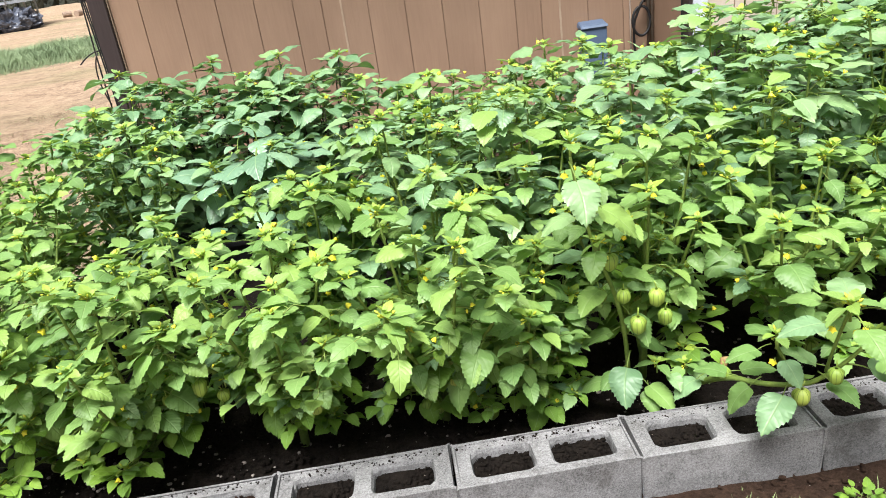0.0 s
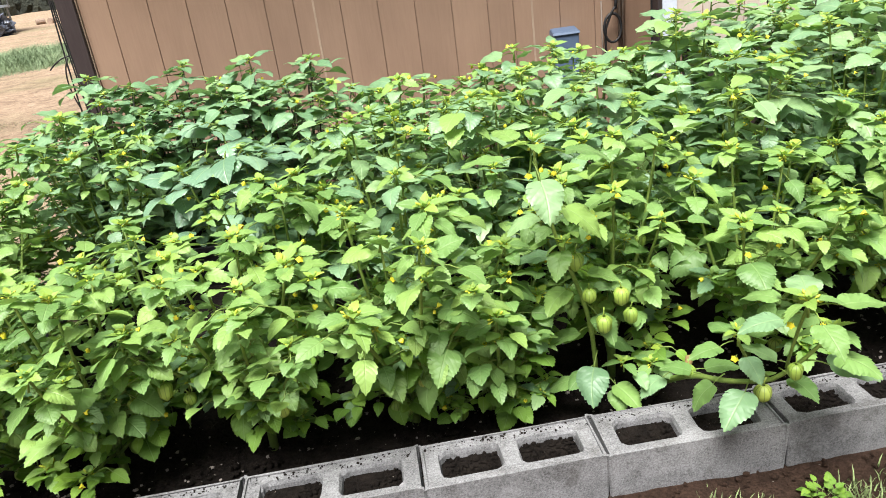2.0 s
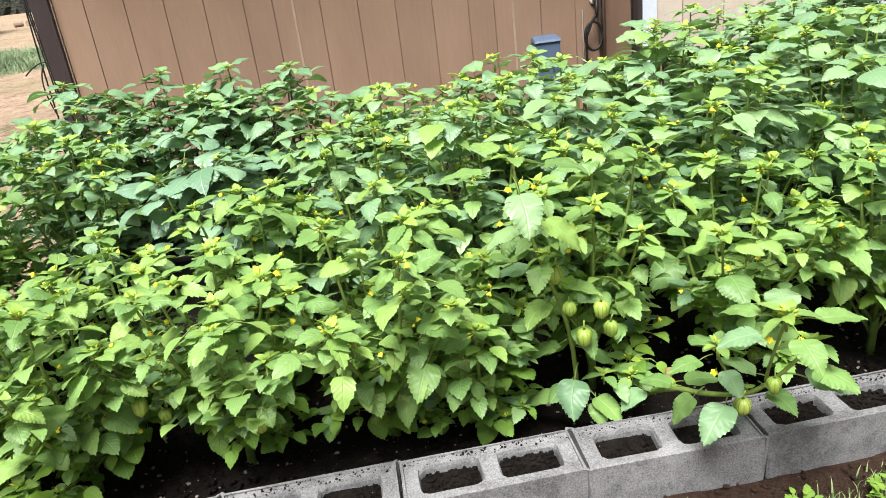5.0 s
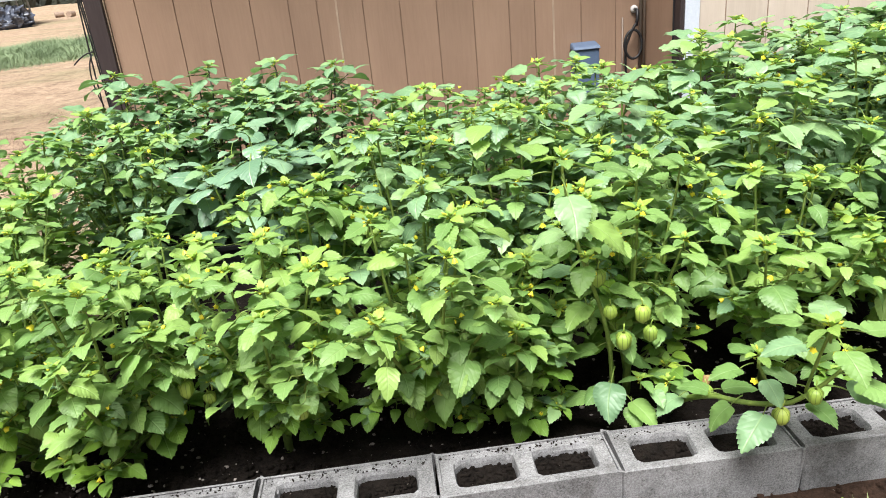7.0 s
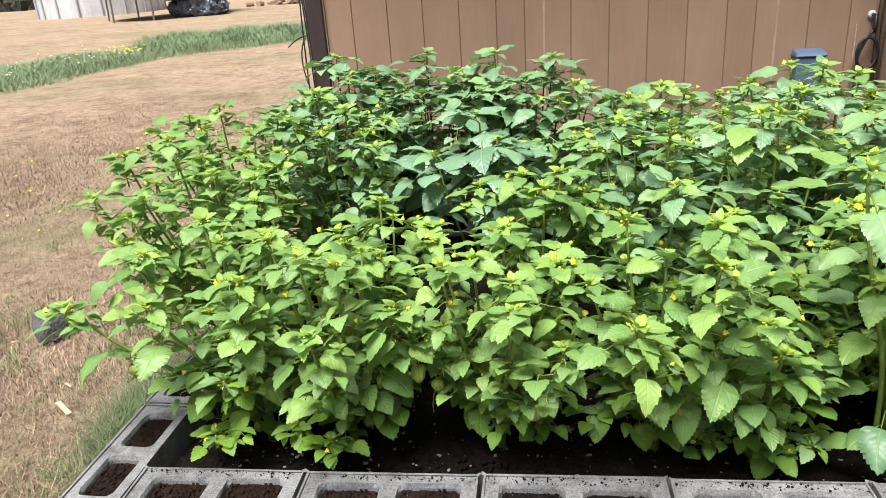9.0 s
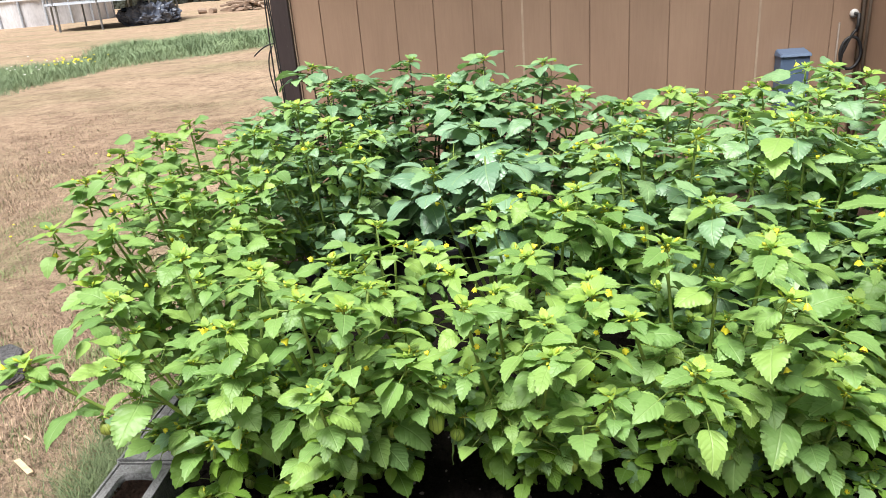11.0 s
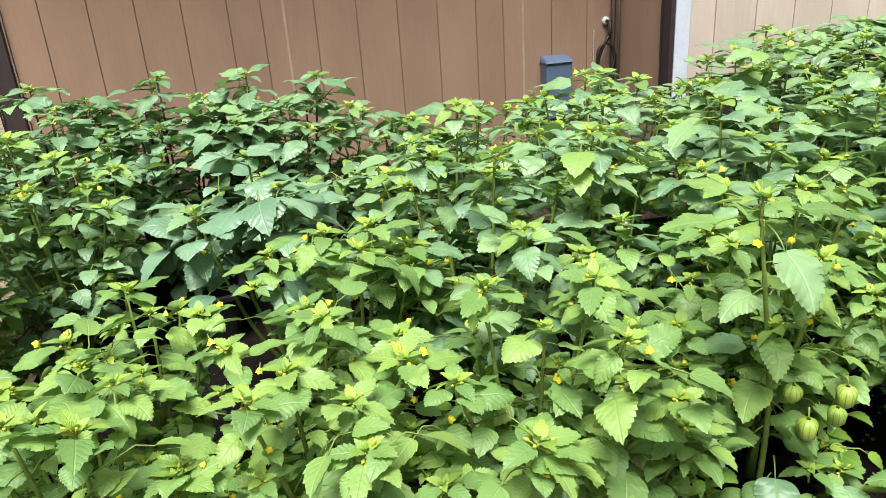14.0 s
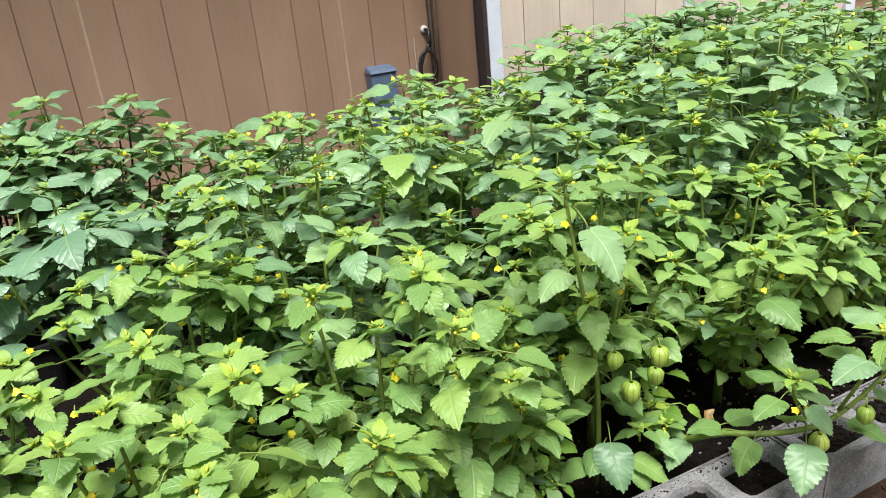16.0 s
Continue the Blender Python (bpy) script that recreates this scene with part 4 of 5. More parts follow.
# the stem that sprawls over the blocks
sprawler = limb((0.60, 1.62, SOIL_Z), [(0.60, 1.62, SOIL_Z - 0.01), (0.58, 1.53, 0.22), (0.63, 1.42, 0.28), (0.68, 1.35, 0.29), (0.732, 1.299, 0.328), (0.765, 1.265, 0.37), (0.80, 1.235, 0.45)],
     [(0.69, 1.30, 0.350, -138, -30, 0.098), (0.665, 1.37, 0.31, 185, -38, 0.075), (0.74, 1.29, 0.36, -75, -12, 0.075), (0.775, 1.26, 0.39, -20, -12, 0.10), (0.71, 1.31, 0.33, 60, -25, 0.09),
      (0.65, 1.31, 0.43, 190, -10, 0.07), (0.66, 1.30, 0.425, -85, -35, 0.062), (0.67, 1.31, 0.43, 20, -5, 0.06), (0.66, 1.32, 0.43, 100, 0, 0.06),
      (0.60, 1.49, 0.255, 200, -10, 0.075), (0.62, 1.45, 0.275, -10, 5, 0.08), (0.64, 1.41, 0.285, 150, 10, 0.07), (0.76, 1.265, 0.375, 150, 15, 0.08), (0.79, 1.24, 0.43, -60, -5, 0.085), (0.80, 1.235, 0.45, 100, 5, 0.09), (0.72, 1.20, 0.54, 185, -8, 0.085), (0.74, 1.19, 0.545, -95, -22, 0.075), (0.75, 1.20, 0.55, -10, -5, 0.09), (0.75, 1.21, 0.55, 75, 5, 0.08), (0.73, 1.22, 0.55, 140, 0, 0.075)],
     [(0.66, 1.31, 0.445, 0.05), (0.735, 1.20, 0.56, 0.06), (0.81, 1.23, 0.47, 0.055)],
     "tomatillo stem sprawling out over the concrete blocks", [(0.702, 1.278, 0.333, 0.034), (0.731, 1.218, 0.415, 0.030), (0.62, 1.45, 0.29, 0.028)], [(0.675, 1.285, 0.40), (0.645, 1.285, 0.41), (0.74, 1.18, 0.52), (0.76, 1.185, 0.52), (0.70, 1.19, 0.53)])
part("side_stem", tubed(bezier((0.13, -0.31, 0.22), (0.07, -0.30, 0.28), (0.06, -0.31, 0.33), 5), 0.0035, 5), STEM, sprawler, smooth=True)
part("side_stem", tubed(bezier((0.15, -0.34, 0.26), (0.13, -0.39, 0.36), (0.135, -0.42, 0.45), 5), 0.0035, 5), STEM, sprawler, smooth=True)
# the upright fruiting plant with its one very large pale leaf
limb((0.44, 1.60, SOIL_Z), [(0.44, 1.60, SOIL_Z - 0.01), (0.46, 1.60, 0.33), (0.385, 1.535, 0.52), (0.32, 1.48, 0.68), (0.31, 1.50, 0.82)],
     [(0.30, 1.47, 0.82, -85, -38, 0.105), (0.33, 1.49, 0.74, -40, -35, 0.10), (0.29, 1.51, 0.82, 170, -6, 0.095), (0.32, 1.52, 0.83, 60, 4, 0.09), (0.33, 1.49, 0.83, -20, 0, 0.09), (0.30, 1.53, 0.84, 120, 8, 0.08), (0.44, 1.56, 0.30, -120, -30, 0.10), (0.45, 1.55, 0.24, -60, -25, 0.09), (0.43, 1.55, 0.27, -150, -15, 0.068), (0.55, 1.55, 0.25, -40, -15, 0.06), (0.56, 1.55, 0.26, 20, -8, 0.06), (0.47, 1.53, 0.23, -100, -35, 0.06), (0.51, 1.52, 0.27, -80, -20, 0.055), (0.40, 1.54, 0.25, 170, -20, 0.07), (0.425, 1.575, 0.42, -70, -20, 0.085), (0.42, 1.57, 0.46, 20, -12, 0.08), (0.40, 1.555, 0.50, -150, -18, 0.085), (0.385, 1.54, 0.54, -30, -15, 0.08), (0.37, 1.53, 0.58, 160, -8, 0.085), (0.36, 1.52, 0.62, -110, -25, 0.075), (0.345, 1.505, 0.68, 40, -5, 0.08), (0.34, 1.50, 0.70, -170, -10, 0.08), (0.435, 1.58, 0.36, 190, -15, 0.08), (0.44, 1.59, 0.33, -20, -22, 0.075)],
     [(0.31, 1.50, 0.845, 0.07), (0.36, 1.50, 0.62, 0.045), (0.49, 1.52, 0.28, 0.045), (0.56, 1.52, 0.265, 0.05), (0.42, 1.50, 0.66, 0.05)],
     "upright tomatillo with thick stem, hanging husks and one large pale leaf", [(0.386, 1.515, 0.585, 0.036), (0.436, 1.484, 0.435, 0.037), (0.376, 1.575, 0.47, 0.032), (0.463, 1.44, 0.522, 0.035), (0.41, 1.50, 0.50, 0.030), (0.50, 1.49, 0.44, 0.033)], [(0.34, 1.46, 0.80), (0.29, 1.47, 0.80), (0.41, 1.48, 0.64), (0.37, 1.48, 0.60)], thick=0.0068)


def dry_scrap(x, y, z, seed):
    bm = bmesh.new()
    tube(bm, [(0, 0, 0), (0.012, 0.004, 0.012), (0.02, 0.006, 0.03), (0.016, 0.0, 0.042)], [0.002, 0.008, 0.010, 0.002], 7)
    ob = part("dry_husk", bm, DRY_LEAF, smooth=True, m=pose(x, y, z, 20 * seed, 0, 70 * seed))
    return tagged(ob, "shrivelled brown husk hanging low among the stems", "dry husk")


dry_scrap(0.622, 1.46, 0.262, 1)

# ---------------------------------------------------------------- things on and by the walls
meter = thing("utility_box", (1.135, SHED_Y, 0.372), 0, "blue grey plastic utility box on the shed wall", "utility box")
part("body", boxed(-0.074, 0.074, -0.095, -0.002, 0.0, 0.30, 0.008), BLUEBOX, meter)
bm = bmesh.new()
lid = [bm.verts.new(p) for p in ((-0.080, -0.106, 0.295), (0.080, -0.106, 0.295), (0.080, -0.003, 0.295), (-0.080, -0.003, 0.295), (-0.077, -0.096, 0.312), (0.077, -0.096, 0.312), (0.073, -0.003, 0.330), (-0.073, -0.003, 0.330))]
for f in ((3, 2, 1, 0), (0, 1, 5, 4), (4, 5, 6, 7), (1, 2, 6, 5), (3, 0, 4, 7), (2, 3, 7, 6)):
    bm.faces.new([lid[k] for k in f])
bmesh.ops.bevel(bm, geom=bm.edges[:], offset=0.004, segments=2, affect="EDGES")
part("lid", bm, BLUEBOX, meter, "sloping hinged lid")

tap = thing("wall_tap", (1.440, SHED_Y, 0.856), 0, "outdoor tap with a white flange low on the wall", "tap")
part("flange", tubed([(0, 0, 0), (0, -0.012, 0), (0, -0.018, 0)], [0.022, 0.021, 0.010], 14), PALE_PLASTIC, tap, "white round flange", smooth=True)
part("pipe", tubed([(0, -0.015, 0), (0.004, -0.05, -0.002), (0.002, -0.06, -0.05), (-0.004, -0.058, -0.09)], 0.009, 8), RUBBER, tap, smooth=True)
hose = thing("garden_hose", (1.428, SHED_Y - 0.06, 0.565), 0, "coiled black rubber hose hanging in the wall corner", "hose")
ringpts = []
for k in range(46):
    a = 0.5 * k
    ringpts.append((0.052 * math.cos(a) - 0.010, -0.004 * (k % 13) / 6, 0.10 + 0.082 * math.sin(a)))
part("coil", tubed(ringpts, 0.0075, 6), RUBBER, hose, smooth=True)
part("upper_length", tubed(bezier((0.008, 0.0, 0.215), (-0.012, -0.01, 0.2), (-0.03, 0.0, 0.15), 6) + bezier((-0.05, 0.0, 0.1), (-0.06, 0.01, 0.0), (-0.03, 0.02, -0.2), 6), 0.0075, 6), RUBBER, hose, smooth=True)
for cx, cy, rr, nm in ((1.462, SHED_Y - 0.12, 0.008, "thin brown painted conduit in the wall corner"), (1.465, SHED_Y - 0.05, 0.011, "brown painted conduit in the wall corner")):
    tagged(part("conduit", tubed([(cx, cy, 0.09), (cx, cy, 2.5)], rr, 8), GREY_PIPE, smooth=True), nm, "conduit")
tagged(part("thin_pipe", tubed([(1.372, SHED_Y - 0.006, 0.09), (1.372, SHED_Y - 0.006, 0.815)], 0.005, 6), GREY_PIPE, smooth=True), "thin rusty upright rod against the shed siding", "rod")
tagged(part("corner_cable", tubed([(1.452, 3.81 + 0.004 * math.sin(9 * z), z) for z in [0.1 + 0.2 * k for k in range(13)]], 0.005, 5), RUBBER, smooth=True), "black cable clipped up the house corner", "cable")
cable = thing("cable_bundle", (-1.625, SHED_Y - 0.01, 0.02), 0, "loose black cables hanging down the shed corner", "cable")
for off, zs in ((0.0, 0.0), (-0.014, 0.4), (0.010, 0.9)):
    part("cable", tubed([(off + 0.010 * math.sin(3.1 * z + zs * 7), -0.01, z) for z in [0.02 + 0.14 * k for k in range(18)]], 0.0045, 5), RUBBER, cable, smooth=True)
part("loose_end", tubed(bezier((0.0, -0.01, 0.90), (-0.05, -0.02, 0.90), (-0.12, -0.01, 0.84), 6), 0.004, 5), RUBBER, cable, smooth=True)
part("loose_loop", tubed(bezier((-0.01, -0.01, 0.89), (-0.075, -0.02, 0.80), (-0.02, -0.01, 0.60), 8), 0.004, 5), RUBBER, cable, smooth=True)

# black edging board behind the bed
bm = boxed(-1.2, 3.55, 2.955, 2.968, 0.05, 0.25, 0.003)
tagged(part("edging_board", bm, BLACK_PLASTIC), "black plastic edging board along the back of the bed", "edging")
trough = thing("planter_tub", (-0.80, 2.86, SOIL_Z - 0.01), 0, "black plastic planter tub half hidden among stems", "planter tub")
bm = bmesh.new()
prof = ((0.0, 0.20, 0.085), (0.17, 0.225, 0.10), (0.172, 0.245, 0.112), (0.186, 0.245, 0.112), (0.186, 0.222, 0.096), (0.03, 0.198, 0.082))
rings = []
for z, hx, hy in prof:
    rings.append([bm.verts.new((hx * math.copysign(abs(math.cos(a)) ** 0.35, math.cos(a)), hy * math.copysign(abs(math.sin(a)) ** 0.35, math.sin(a)), z)) for a in (6.28318 * (k + 0.5) / 28 for k in range(28))])
for r0, r1 in zip(rings, rings[1:]):
    for k in range(28):
        bm.faces.new((r0[k], r0[(k + 1) % 28], r1[(k + 1) % 28], r1[k]))
bm.faces.new(rings[-1])
part("tub", bm, BLACK_PLASTIC, trough, smooth=False)

# weathered bench beside the house
bench = thing("plank_bench", (3.95, 3.45, 0.0), 0, "low weathered grey plank bench beside the house wall", "bench")
for k in range(4):
    part("plank", boxed(-0.55, 1.0, -0.28 + 0.135 * k, -0.15 + 0.135 * k, 0.50, 0.535, 0.004), WOOD, bench)
for lx, ly in ((-0.48, -0.22), (-0.48, 0.2), (0.9, -0.22), (0.9, 0.2)):
    part("leg", boxed(lx - 0.035, lx + 0.035, ly - 0.035, ly + 0.035, -0.01, 0.499, 0.004), WOOD, bench)
lidbox = thing("storage_lid", (3.22, 3.50, 0.02), 0, "dark box with a pale grey lid by the house wall", "storage box")
part("body", boxed(-0.16, 0.16, -0.12, 0.2, 0.0, 0.60, 0.01), BLACK_PLASTIC, lidbox)
part("lid", boxed(-0.18, 0.18, -0.14, 0.22, 0.601, 0.64, 0.008), PAD, lidbox, "pale grey lid")

# ---------------------------------------------------------------- lawn growth and small things
def blades(area, count, height, width, seed, base=None, bend=1.0):
    """Many thin bent grass blades in one mesh."""
    rnd = random.Random(seed)
    verts, faces = [], []
    made = 0
    while made < count:
        x, y, k = area(rnd)
        h = height * rnd.uniform(0.5, 1.3) * k
        a, b = rnd.uniform(0, 6.28), rnd.uniform(0.1, 0.9) * h * bend
        z = (base if base is not None else rise(y) - 0.015)
        w = width * rnd.uniform(0.6, 1.4)
        dx, dy, ex, ey = math.cos(a) * w, math.sin(a) * w, -math.sin(a) * b, math.cos(a) * b
        n = len(verts)
        verts += [(x - dx, y - dy, z), (x + dx, y + dy, z), (x + ex * 0.35 + dx * 0.7, y + ey * 0.35 + dy * 0.7, z + h * 0.6), (x + ex * 0.35 - dx * 0.7, y + ey * 0.35 - dy * 0.7, z + h * 0.6), (x + ex, y + ey, z + h)]
        faces += [(n, n + 1, n + 2, n + 3), (n + 3, n + 2, n + 4)]
        made += 1
    me = bpy.data.meshes.new("grass_blades")
    me.from_pydata(verts, [], faces)
    return me


def grass(name, me, mat, label):
    me.materials.append(mat)
    return tagged(new(name, me), label, "grass", kind="stuff")


def near_lawn(rnd):
    while True:
        x, y = -1.40 - 4.2 * rnd.random() ** 1.5, 0.6 + 7.4 * rnd.random() ** 1.3
        if not (x > -1.62 and y > 4.3) and noise.noise((x * 3, y * 3, 1)) > rnd.uniform(-0.9, 0.3):
            return x, y, 1.0


def between(rnd, near_a, near_b, far_a, far_b):
    """A point of a strip of lawn between its near and far edges, thinner towards the edges."""
    u, v = rnd.random(), rnd.random()
    w = v + 0.10 * noise.noise((u * 7, near_a[1], 2))
    p = Vector(near_a).lerp(Vector(near_b), u).lerp(Vector(far_a).lerp(Vector(far_b), u), w)
    tuft = noise.noise((p.x * 1.7, p.y * 1.3, 4))
    return p.x + rnd.gauss(0, 0.15), p.y + rnd.gauss(0, 0.25), (0.30 + 0.65 * math.sin(math.pi * v)) * max(0.25, 0.9 + 1.1 * tuft)


def strip_left(rnd):
    return between(rnd, (-7.6, 8.2), (-6.9, 11.7), (-9.8, 11.4), (-8.2, 13.6))


def strip_right(rnd):
    return between(rnd, (-7.3, 12.2), (-4.5, 14.2), (-9.2, 16.8), (-5.6, 17.6))


def green_patch(rnd):
    while True:
        x, y = rnd.uniform(-3.2, -1.40), rnd.uniform(1.3, 6.0)
        if noise.noise((x * 2.2, y * 1.6, 7)) > rnd.uniform(-0.1, 0.5) - 0.25 * (x > -1.9):
            return x, y, 1.0


def block_side(rnd):
    return rnd.gauss(-1.47, 0.06), rnd.gauss(1.88, 0.15), 1.0


def front_weeds(rnd):
    c = rnd.choice(((0.86, 1.18), (1.02, 1.22), (0.98, 1.08), (0.60, 1.20), (1.3, 1.15)))
    return c[0] + rnd.gauss(0, 0.04), c[1] + rnd.gauss(0, 0.025), 1.0


grass("dry_grass", blades(near_lawn, 165000, 0.032, 0.0015, 1, None, 2.4), STRAW, "short dry straw-coloured grass blades")
TUFT_AT = random.Random(44)
TUFTS = [(TUFT_AT.uniform(-2.9, -1.48), TUFT_AT.uniform(0.9, 3.4), TUFT_AT.uniform(0.03, 0.10)) for _ in range(46)]


def tufts(rnd):
    x, y, r = rnd.choice(TUFTS)
    return x + rnd.gauss(0, r), y + rnd.gauss(0, r), 1.0


grass("grass_tufts", blades(tufts, 7000, 0.042, 0.0012, 12, None, 1.6), GRASS, "loose green tufts in the dry lawn")
grass("sparse_grass", blades(near_lawn, 9000, 0.032, 0.0016, 2), GRASS, "scattered short green grass blades")
grass("tall_grass", blades(strip_left, 30000, 0.18, 0.0036, 3, None, 1.8), TALL, "unmown green grass strip in the lawn")
grass("tall_grass", blades(strip_right, 55000, 0.19, 0.0044, 4, None, 1.8), TALL, "unmown green grass strip in the lawn")
grass("green_grass", blades(green_patch, 34000, 0.034, 0.0011, 7), GRASS, "patches of short green grass in the dry lawn")
grass("edge_grass", blades(block_side, 5200, 0.060, 0.0010, 5, None, 2.0), EDGE_GRASS, "wispy green grass beside the blocks")
grass("edge_weeds", blades(front_weeds, 900, 0.026, 0.0016, 6, 0.08), GRASS, "low green weeds at the foot of the blocks")


def low_weed(x, y, spread, seed):
    """A flat tuft of small leaves on bare earth."""
    rnd = random.Random(seed)
    items = []
    for _ in range(60):
        a, r = rnd.uniform(0, 6.28), spread * math.sqrt(rnd.random())
        items.append((rnd.randrange(5), facing(Vector((r * math.cos(a), r * math.sin(a), 0.004 + 0.03 * rnd.random())), a + rnd.uniform(-0.8, 0.8), rnd.gauss(20, 18), 0, rnd.uniform(0.010, 0.022)), 0))
    me = joined_leaves(items, (LOW_LEAF, STEM))
    return tagged(part("low_weed", me, None, m=pose(x, y, 0.085)), "low green weed tuft on the trodden earth", "weed", group="weeds before the blocks")


for k, (wx, wy, ws) in enumerate(((0.99, 1.16, 0.05), (1.09, 1.21, 0.06), (0.80, 1.19, 0.03), (1.22, 1.13, 0.05))):
    low_weed(wx, wy, ws, 300 + k)


def yellow_dots(rnd_seed, area, count, size, lift):
    rnd = random.Random(rnd_seed)
    bm = bmesh.new()
    for _ in range(count):
        x, y, k = area(rnd)
        bmesh.ops.create_icosphere(bm, subdivisions=1, radius=size * rnd.uniform(0.6, 1.2), matrix=Matrix.Translation((x, y, rise(y) + lift * rnd.uniform(0.7, 1.1))) @ Matrix.Diagonal((1, 1, 0.5, 1)))
    return bm


def lawn_far(rnd):
    return rnd.uniform(-4.2, -1.8), rnd.uniform(1.5, 6.5), 1


def clump(rnd):
    return rnd.gauss(-7.35, 0.22), rnd.gauss(12.0, 0.28), 1


tagged(part("lawn_flowers", yellow_dots(1, lawn_far, 40, 0.009, 0.04), PETAL), "small yellow flowers dotted over the lawn", "flowers", kind="stuff")
tagged(part("strip_flowers", yellow_dots(2, clump, 40, 0.020, 0.22), PETAL), "cluster of yellow flowers in the tall grass", "flowers", kind="stuff")
tagged(part("strip_flowers", yellow_dots(3, strip_left, 26, 0.017, 0.20), PALE_PLASTIC), "small white flowers in the tall grass", "flowers", kind="stuff")

# dark stone and wood chips beside the left block column
bm = bmesh.new()
bmesh.ops.create_icosphere(bm, subdivisions=1, radius=1.0)
for v in bm.verts:
    d = 1 + 0.45 * noise.noise(v.co * 1.9 + Vector((3, 1, 5)))
    v.co = Vector((v.co.x * 0.066 * d, v.co.y * 0.105 * d, max(-0.02, min(0.052, v.co.z * 0.085 * d) + 0.12 * v.co.x * 0.1)))
bmesh.ops.bevel(bm, geom=bm.edges[:], offset=0.005, segments=1, affect="EDGES")
tagged(part("stone", bm, STONE, m=pose(-2.13, 2.37, 0.080, 0, 0, 25) @ Matrix.Scale(1.2, 4)), "dark broken stone lying on the dry lawn", "stone")
rc = random.Random(8)
for k in range(6):
    cx, cy = (-1.73, 1.85) if k == 0 else (rc.uniform(-2.3, -1.52), rc.uniform(1.45, 2.6))
    ln = 0.085 if k == 0 else rc.uniform(0.02, 0.05)
    chip = part("wood_chip", boxed(-ln / 2, ln / 2, -0.09 * ln, 0.09 * ln, 0, 0.005, 0.0015), CHIP, m=pose(cx, cy, 0.070, rc.uniform(-8, 8), rc.uniform(-6, 6), -35 if k == 0 else rc.uniform(0, 180)))
    tagged(chip, "pale splinter of wood on the lawn", "wood chip", group="splinters on the lawn")

# clods on the bed soil and the trodden earth
tagged(part("soil_clods", clods("soil_clods", SOIL, 70, 8000, -1.19, 2.0, 1.46, 1.98, SOIL_Z + 0.004, 0.0015, 0.008), None), "dark crumbly clods on the bed soil", "soil", kind="stuff")
tagged(part("earth_clods", clods("earth_clods", BROWN_SOIL, 90, 1400, -0.5, 1.9, 1.0, 1.30, 0.086, 0.0015, 0.008), None), "brown crumbs and grit on the trodden earth", "soil", kind="stuff")

tagged(part("block_dirt", clods("block_dirt", SOIL, 91, 900, -1.2, 2.0, 1.424, 1.447, 0.1905, 0.0008, 0.0030, slope=0.0058), None), "dark soil crumbs spilt along the block edges", "soil", kind="stuff")

# pebbles on the bed soil
rc = random.Random(9)
bm = bmesh.new()
for _ in range(700):
    px, py = rc.uniform(-1.15, 1.6), 1.47 + 0.5 * rc.random() ** 1.5
    bmesh.ops.create_icosphere(bm, subdivisions=1, radius=rc.uniform(0.0018, 0.006), matrix=Matrix.Translation((px, py, SOIL_Z + 0.004)) @ Matrix.Diagonal((rc.uniform(0.7, 1.5), 1, 0.7, 1)))
tagged(part("pebbles", bm, WOOD), "pale pebbles and perlite grains on the soil", "pebbles", kind="stuff")

# ---------------------------------------------------------------- far side of the lawn
def ring_points(cx, cy, r, z, n=40):
    return [(cx + r * math.cos(6.28318 * k / n), cy + r * math.sin(6.28318 * k / n), z) for k in range(n + 1)]


pool = thing("swimming_pool", (-20.7, 33.6, rise(33.6)), 0, "round above-ground pool with pale panelled walls", "swimming pool")
bm = bmesh.new()
N = 96
lower, upper = [], []
for k in range(N):
    a = 6.28318 * k / N
    r = 2.75 + 0.02 * math.sin(a * 24)
    lower.append(bm.verts.new((r * math.cos(a), r * math.sin(a), -0.12)))
    upper.append(bm.verts.new((r * math.cos(a), r * math.sin(a), 1.04)))
for k in range(N):
    bm.faces.new((lower[k], lower[(k + 1) % N], upper[(k + 1) % N], upper[k]))
part("wall", bm, POOL, pool, smooth=True)
part("rim", tubed(ring_points(0, 0, 2.77, 1.05, 60), 0.06, 6), POOL, pool, smooth=True)
part("water_cover", tubed([(0, 0, 0.86), (0, 0, 0.88)], 2.70, 48), PAD, pool)
for k in range(18):
    a = 6.28318 * k / 18
    part("upright", tubed([(2.79 * math.cos(a), 2.79 * math.sin(a), -0.1), (2.79 * math.cos(a), 2.79 * math.sin(a), 1.02)], 0.045, 6), PAD, pool)

tramp = thing("trampoline", (-13.9, 26.6, rise(26.6)), 0, "round trampoline with pale edge pad on steel legs", "trampoline")
part("mat", tubed([(0, 0, 0.86), (0, 0, 0.88)], 1.85, 40), MAT, tramp, "black jumping mat")
bm = bmesh.new()
r0 = [[bm.verts.new((r * math.cos(a), r * math.sin(a), z)) for a in (6.28318 * k / 40 for k in range(40))] for r, z in ((1.8, 0.90), (2.2, 0.91), (2.22, 0.84), (1.86, 0.845))]
for a, b in zip(r0, r0[1:] + r0[:1]):
    for k in range(40):
        bm.faces.new((a[k], a[(k + 1) % 40], b[(k + 1) % 40], b[k]))
part("edge_pad", bm, PAD, tramp, "pale grey edge pad")
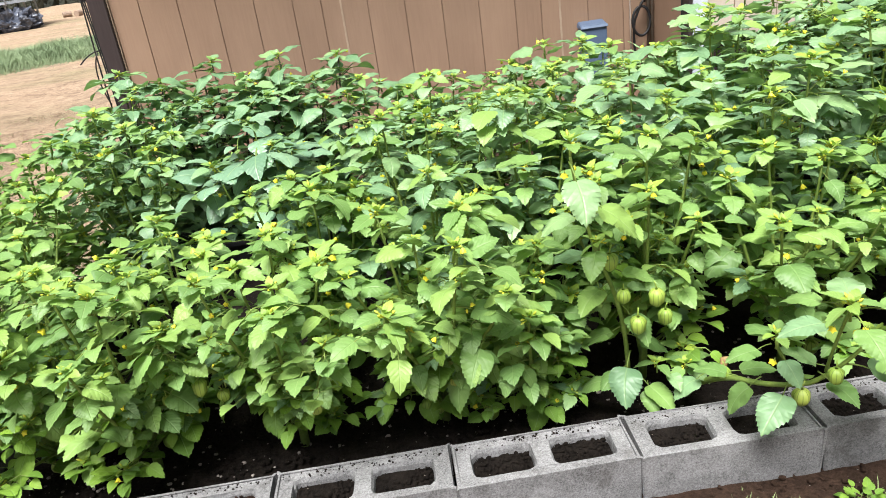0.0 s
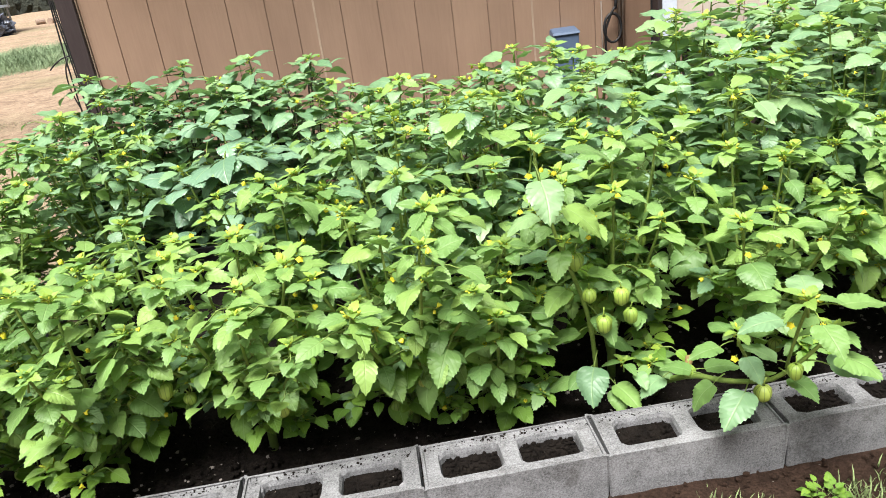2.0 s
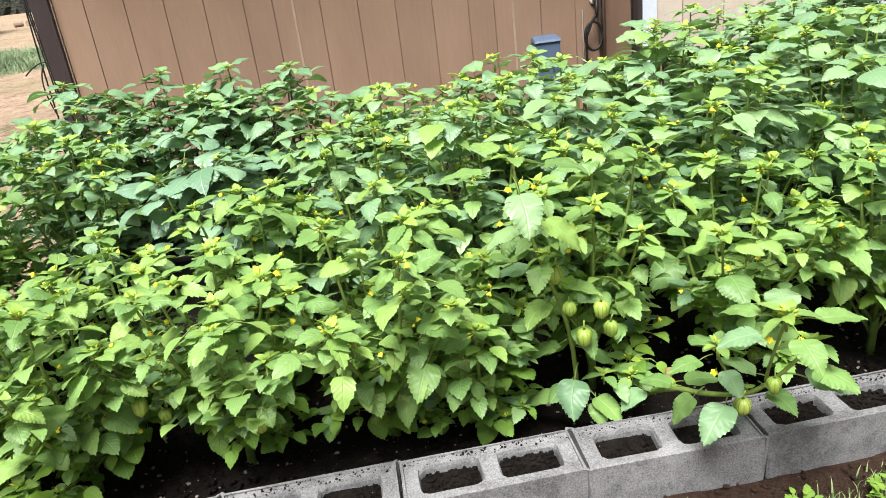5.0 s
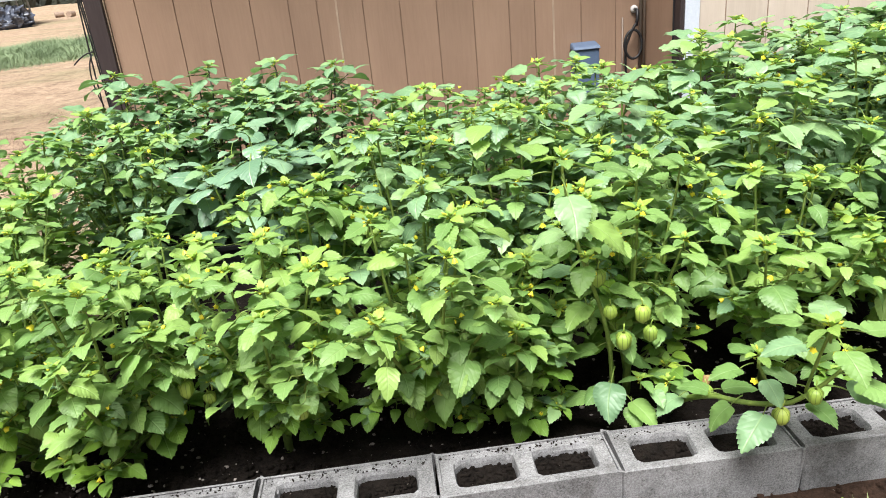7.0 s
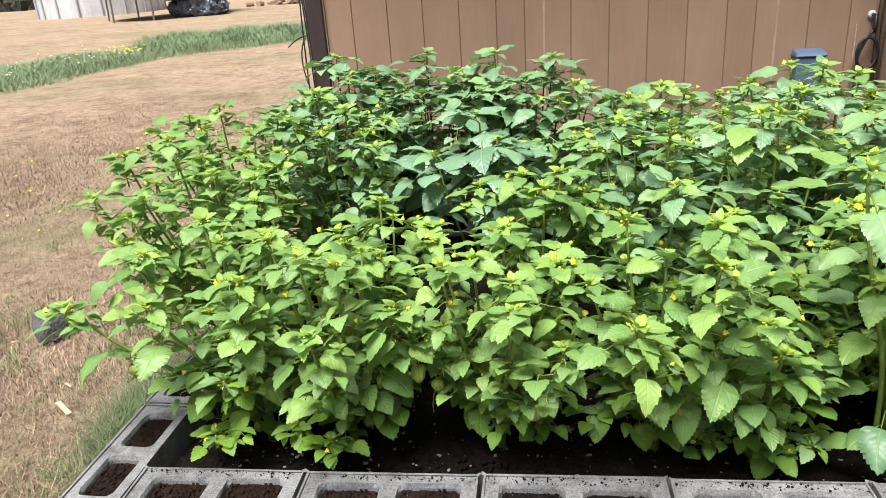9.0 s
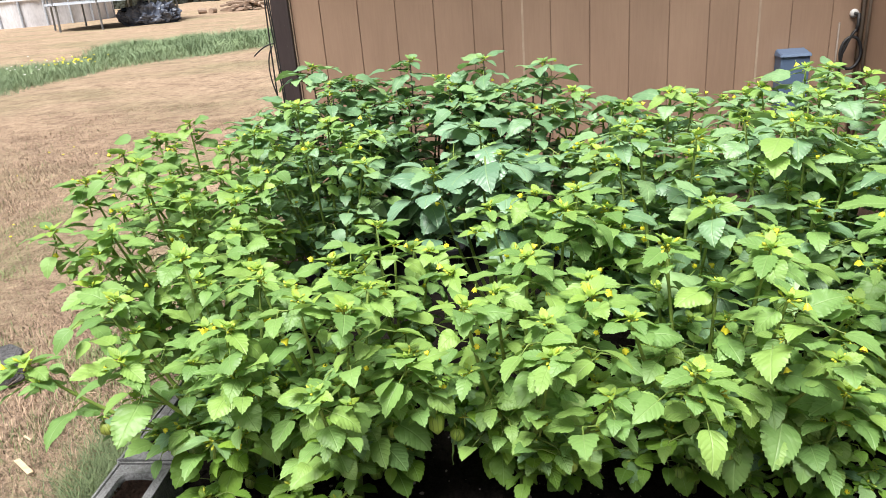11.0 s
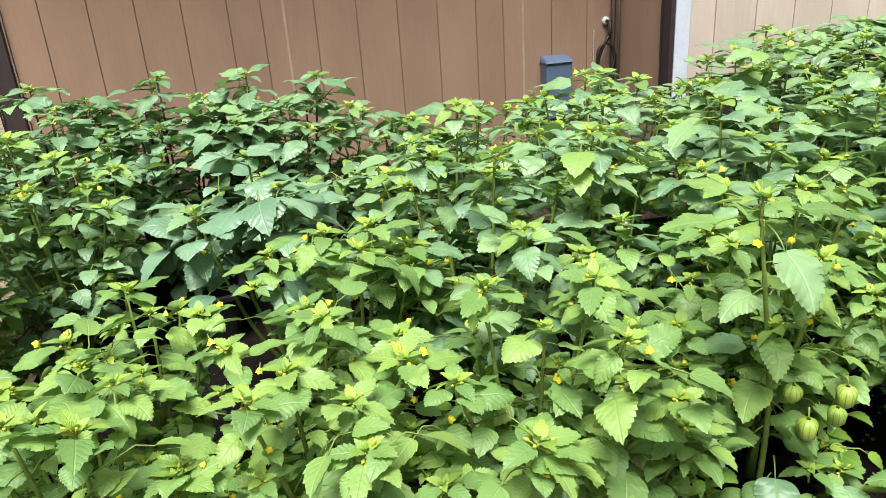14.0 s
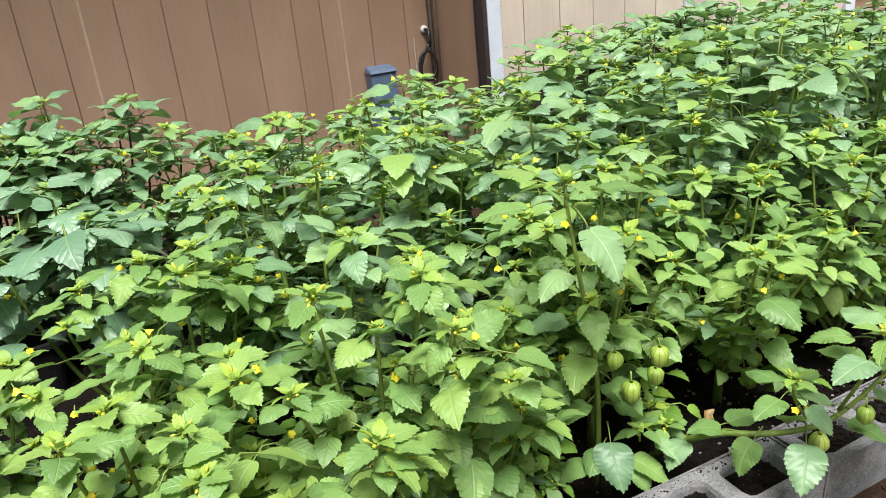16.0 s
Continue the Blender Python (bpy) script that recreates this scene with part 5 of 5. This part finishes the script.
for k in range(8):
    a = 6.28318 * (k + 0.3) / 8
    part("leg", tubed([(2.12 * math.cos(a), 2.12 * math.sin(a), 0.86), (2.16 * math.cos(a), 2.16 * math.sin(a), -0.12)], 0.035, 6), STEEL, tramp)
    part("net_pole", tubed([(2.2 * math.cos(a), 2.2 * math.sin(a), 0.80), (2.22 * math.cos(a), 2.22 * math.sin(a), 2.5)], 0.025, 6), STEEL, tramp)
bm = bmesh.new()
net = [[bm.verts.new((2.0 * math.cos(a), 2.0 * math.sin(a), z)) for a in (6.28318 * (k / 40) for k in range(18))] for z in (0.95, 2.4)]
for k in range(17):
    bm.faces.new((net[0][k], net[0][k + 1], net[1][k + 1], net[1][k]))
part("net", bm, MAT, tramp, "dark safety net")

bm = bmesh.new()
bmesh.ops.create_icosphere(bm, subdivisions=5, radius=1.0)
for v in bm.verts:
    c = v.co.copy()
    d = 1.12 + 0.22 * noise.noise(c * 1.7) - 0.52 * abs(noise.noise(Vector((c.x * 4.6, c.y * 3.4, c.z * 1.4)))) - 0.20 * abs(noise.noise(Vector((c.x * 9, c.y * 7, c.z * 3))))
    v.co = Vector((c.x * 1.05 * d, c.y * 0.6 * d, max(-0.1, (c.z * 0.45 + 0.26) * d)))
tagged(part("crumpled_tarp", bm, TARP, m=pose(-12.25, 25.8, rise(25.8), 0, 0, 8)), "crumpled dark grey tarp heaped on the lawn", "tarp")

rc = random.Random(12)
for k in range(26):
    ln = rc.uniform(0.4, 1.3)
    ob = part("plank", boxed(-ln / 2, ln / 2, -0.06, 0.06, 0, 0.08, 0.01), LUMBER, m=pose(-10.4 + rc.gauss(0, 0.65) * (1 - 0.02 * k), 31.0 + rc.uniform(-0.5, 0.5), rise(31.0) + 0.015 * k, rc.uniform(-10, 10), rc.uniform(-14, 14), rc.uniform(-60, 60)))
    tagged(ob, "old brown board lying in a loose lumber pile", "board", group="boards of the lumber pile")
for k in range(2):
    ob = part("log", tubed([(-0.16, 0, 0.1), (0.16, 0, 0.1)], 0.11, 10), LUMBER, m=pose(-12.4 + 0.6 * k, 30.8 - 0.4 * k, rise(30.6), 0, 0, 30 + 50 * k))
    tagged(ob, "short sawn log lying on the lawn", "log", group="logs on the lawn")


def far_woods():
    """Trunks, drooping boughs and undergrowth in one mesh."""
    rnd = random.Random(21)
    bm = bmesh.new()
    base = rise(50) - 0.3
    for _ in range(60):
        x, y, h = rnd.uniform(-75, 15), rnd.uniform(50, 75), rnd.uniform(9, 16)
        tube(bm, [(x, y, base), (x + rnd.uniform(-0.3, 0.3), y, base + h * 0.5), (x, y, base + h)], [rnd.uniform(0.15, 0.35), 0.2, 0.05], 6)
        for _ in range(30):
            a, u = rnd.uniform(0, 6.28), rnd.random()
            r = (1 - u) * rnd.uniform(1.2, 3.6) + 0.3
            z = base + h * (0.15 + 0.85 * u)
            tube(bm, [(x, y, z + 0.4), (x + r * 0.6 * math.cos(a), y + r * 0.6 * math.sin(a), z), (x + r * math.cos(a), y + r * math.sin(a), z - 0.3)], [0.1, rnd.uniform(0.3, 0.7), 0.08], 5)
    for _ in range(900):
        x, y = rnd.uniform(-80, 15), rnd.uniform(49, 66)
        tube(bm, [(x, y, base), (x + rnd.uniform(-0.5, 0.5), y, base + rnd.uniform(0.5, 1.0)), (x, y, base + rnd.uniform(1.2, 2.4))], [rnd.uniform(0.15, 0.4), rnd.uniform(0.2, 0.5), 0.08], 6)
    return bm


tagged(part("far_woods", far_woods(), DARK_TREES), "dark conifer woods beyond the lawn", "woods", kind="stuff")
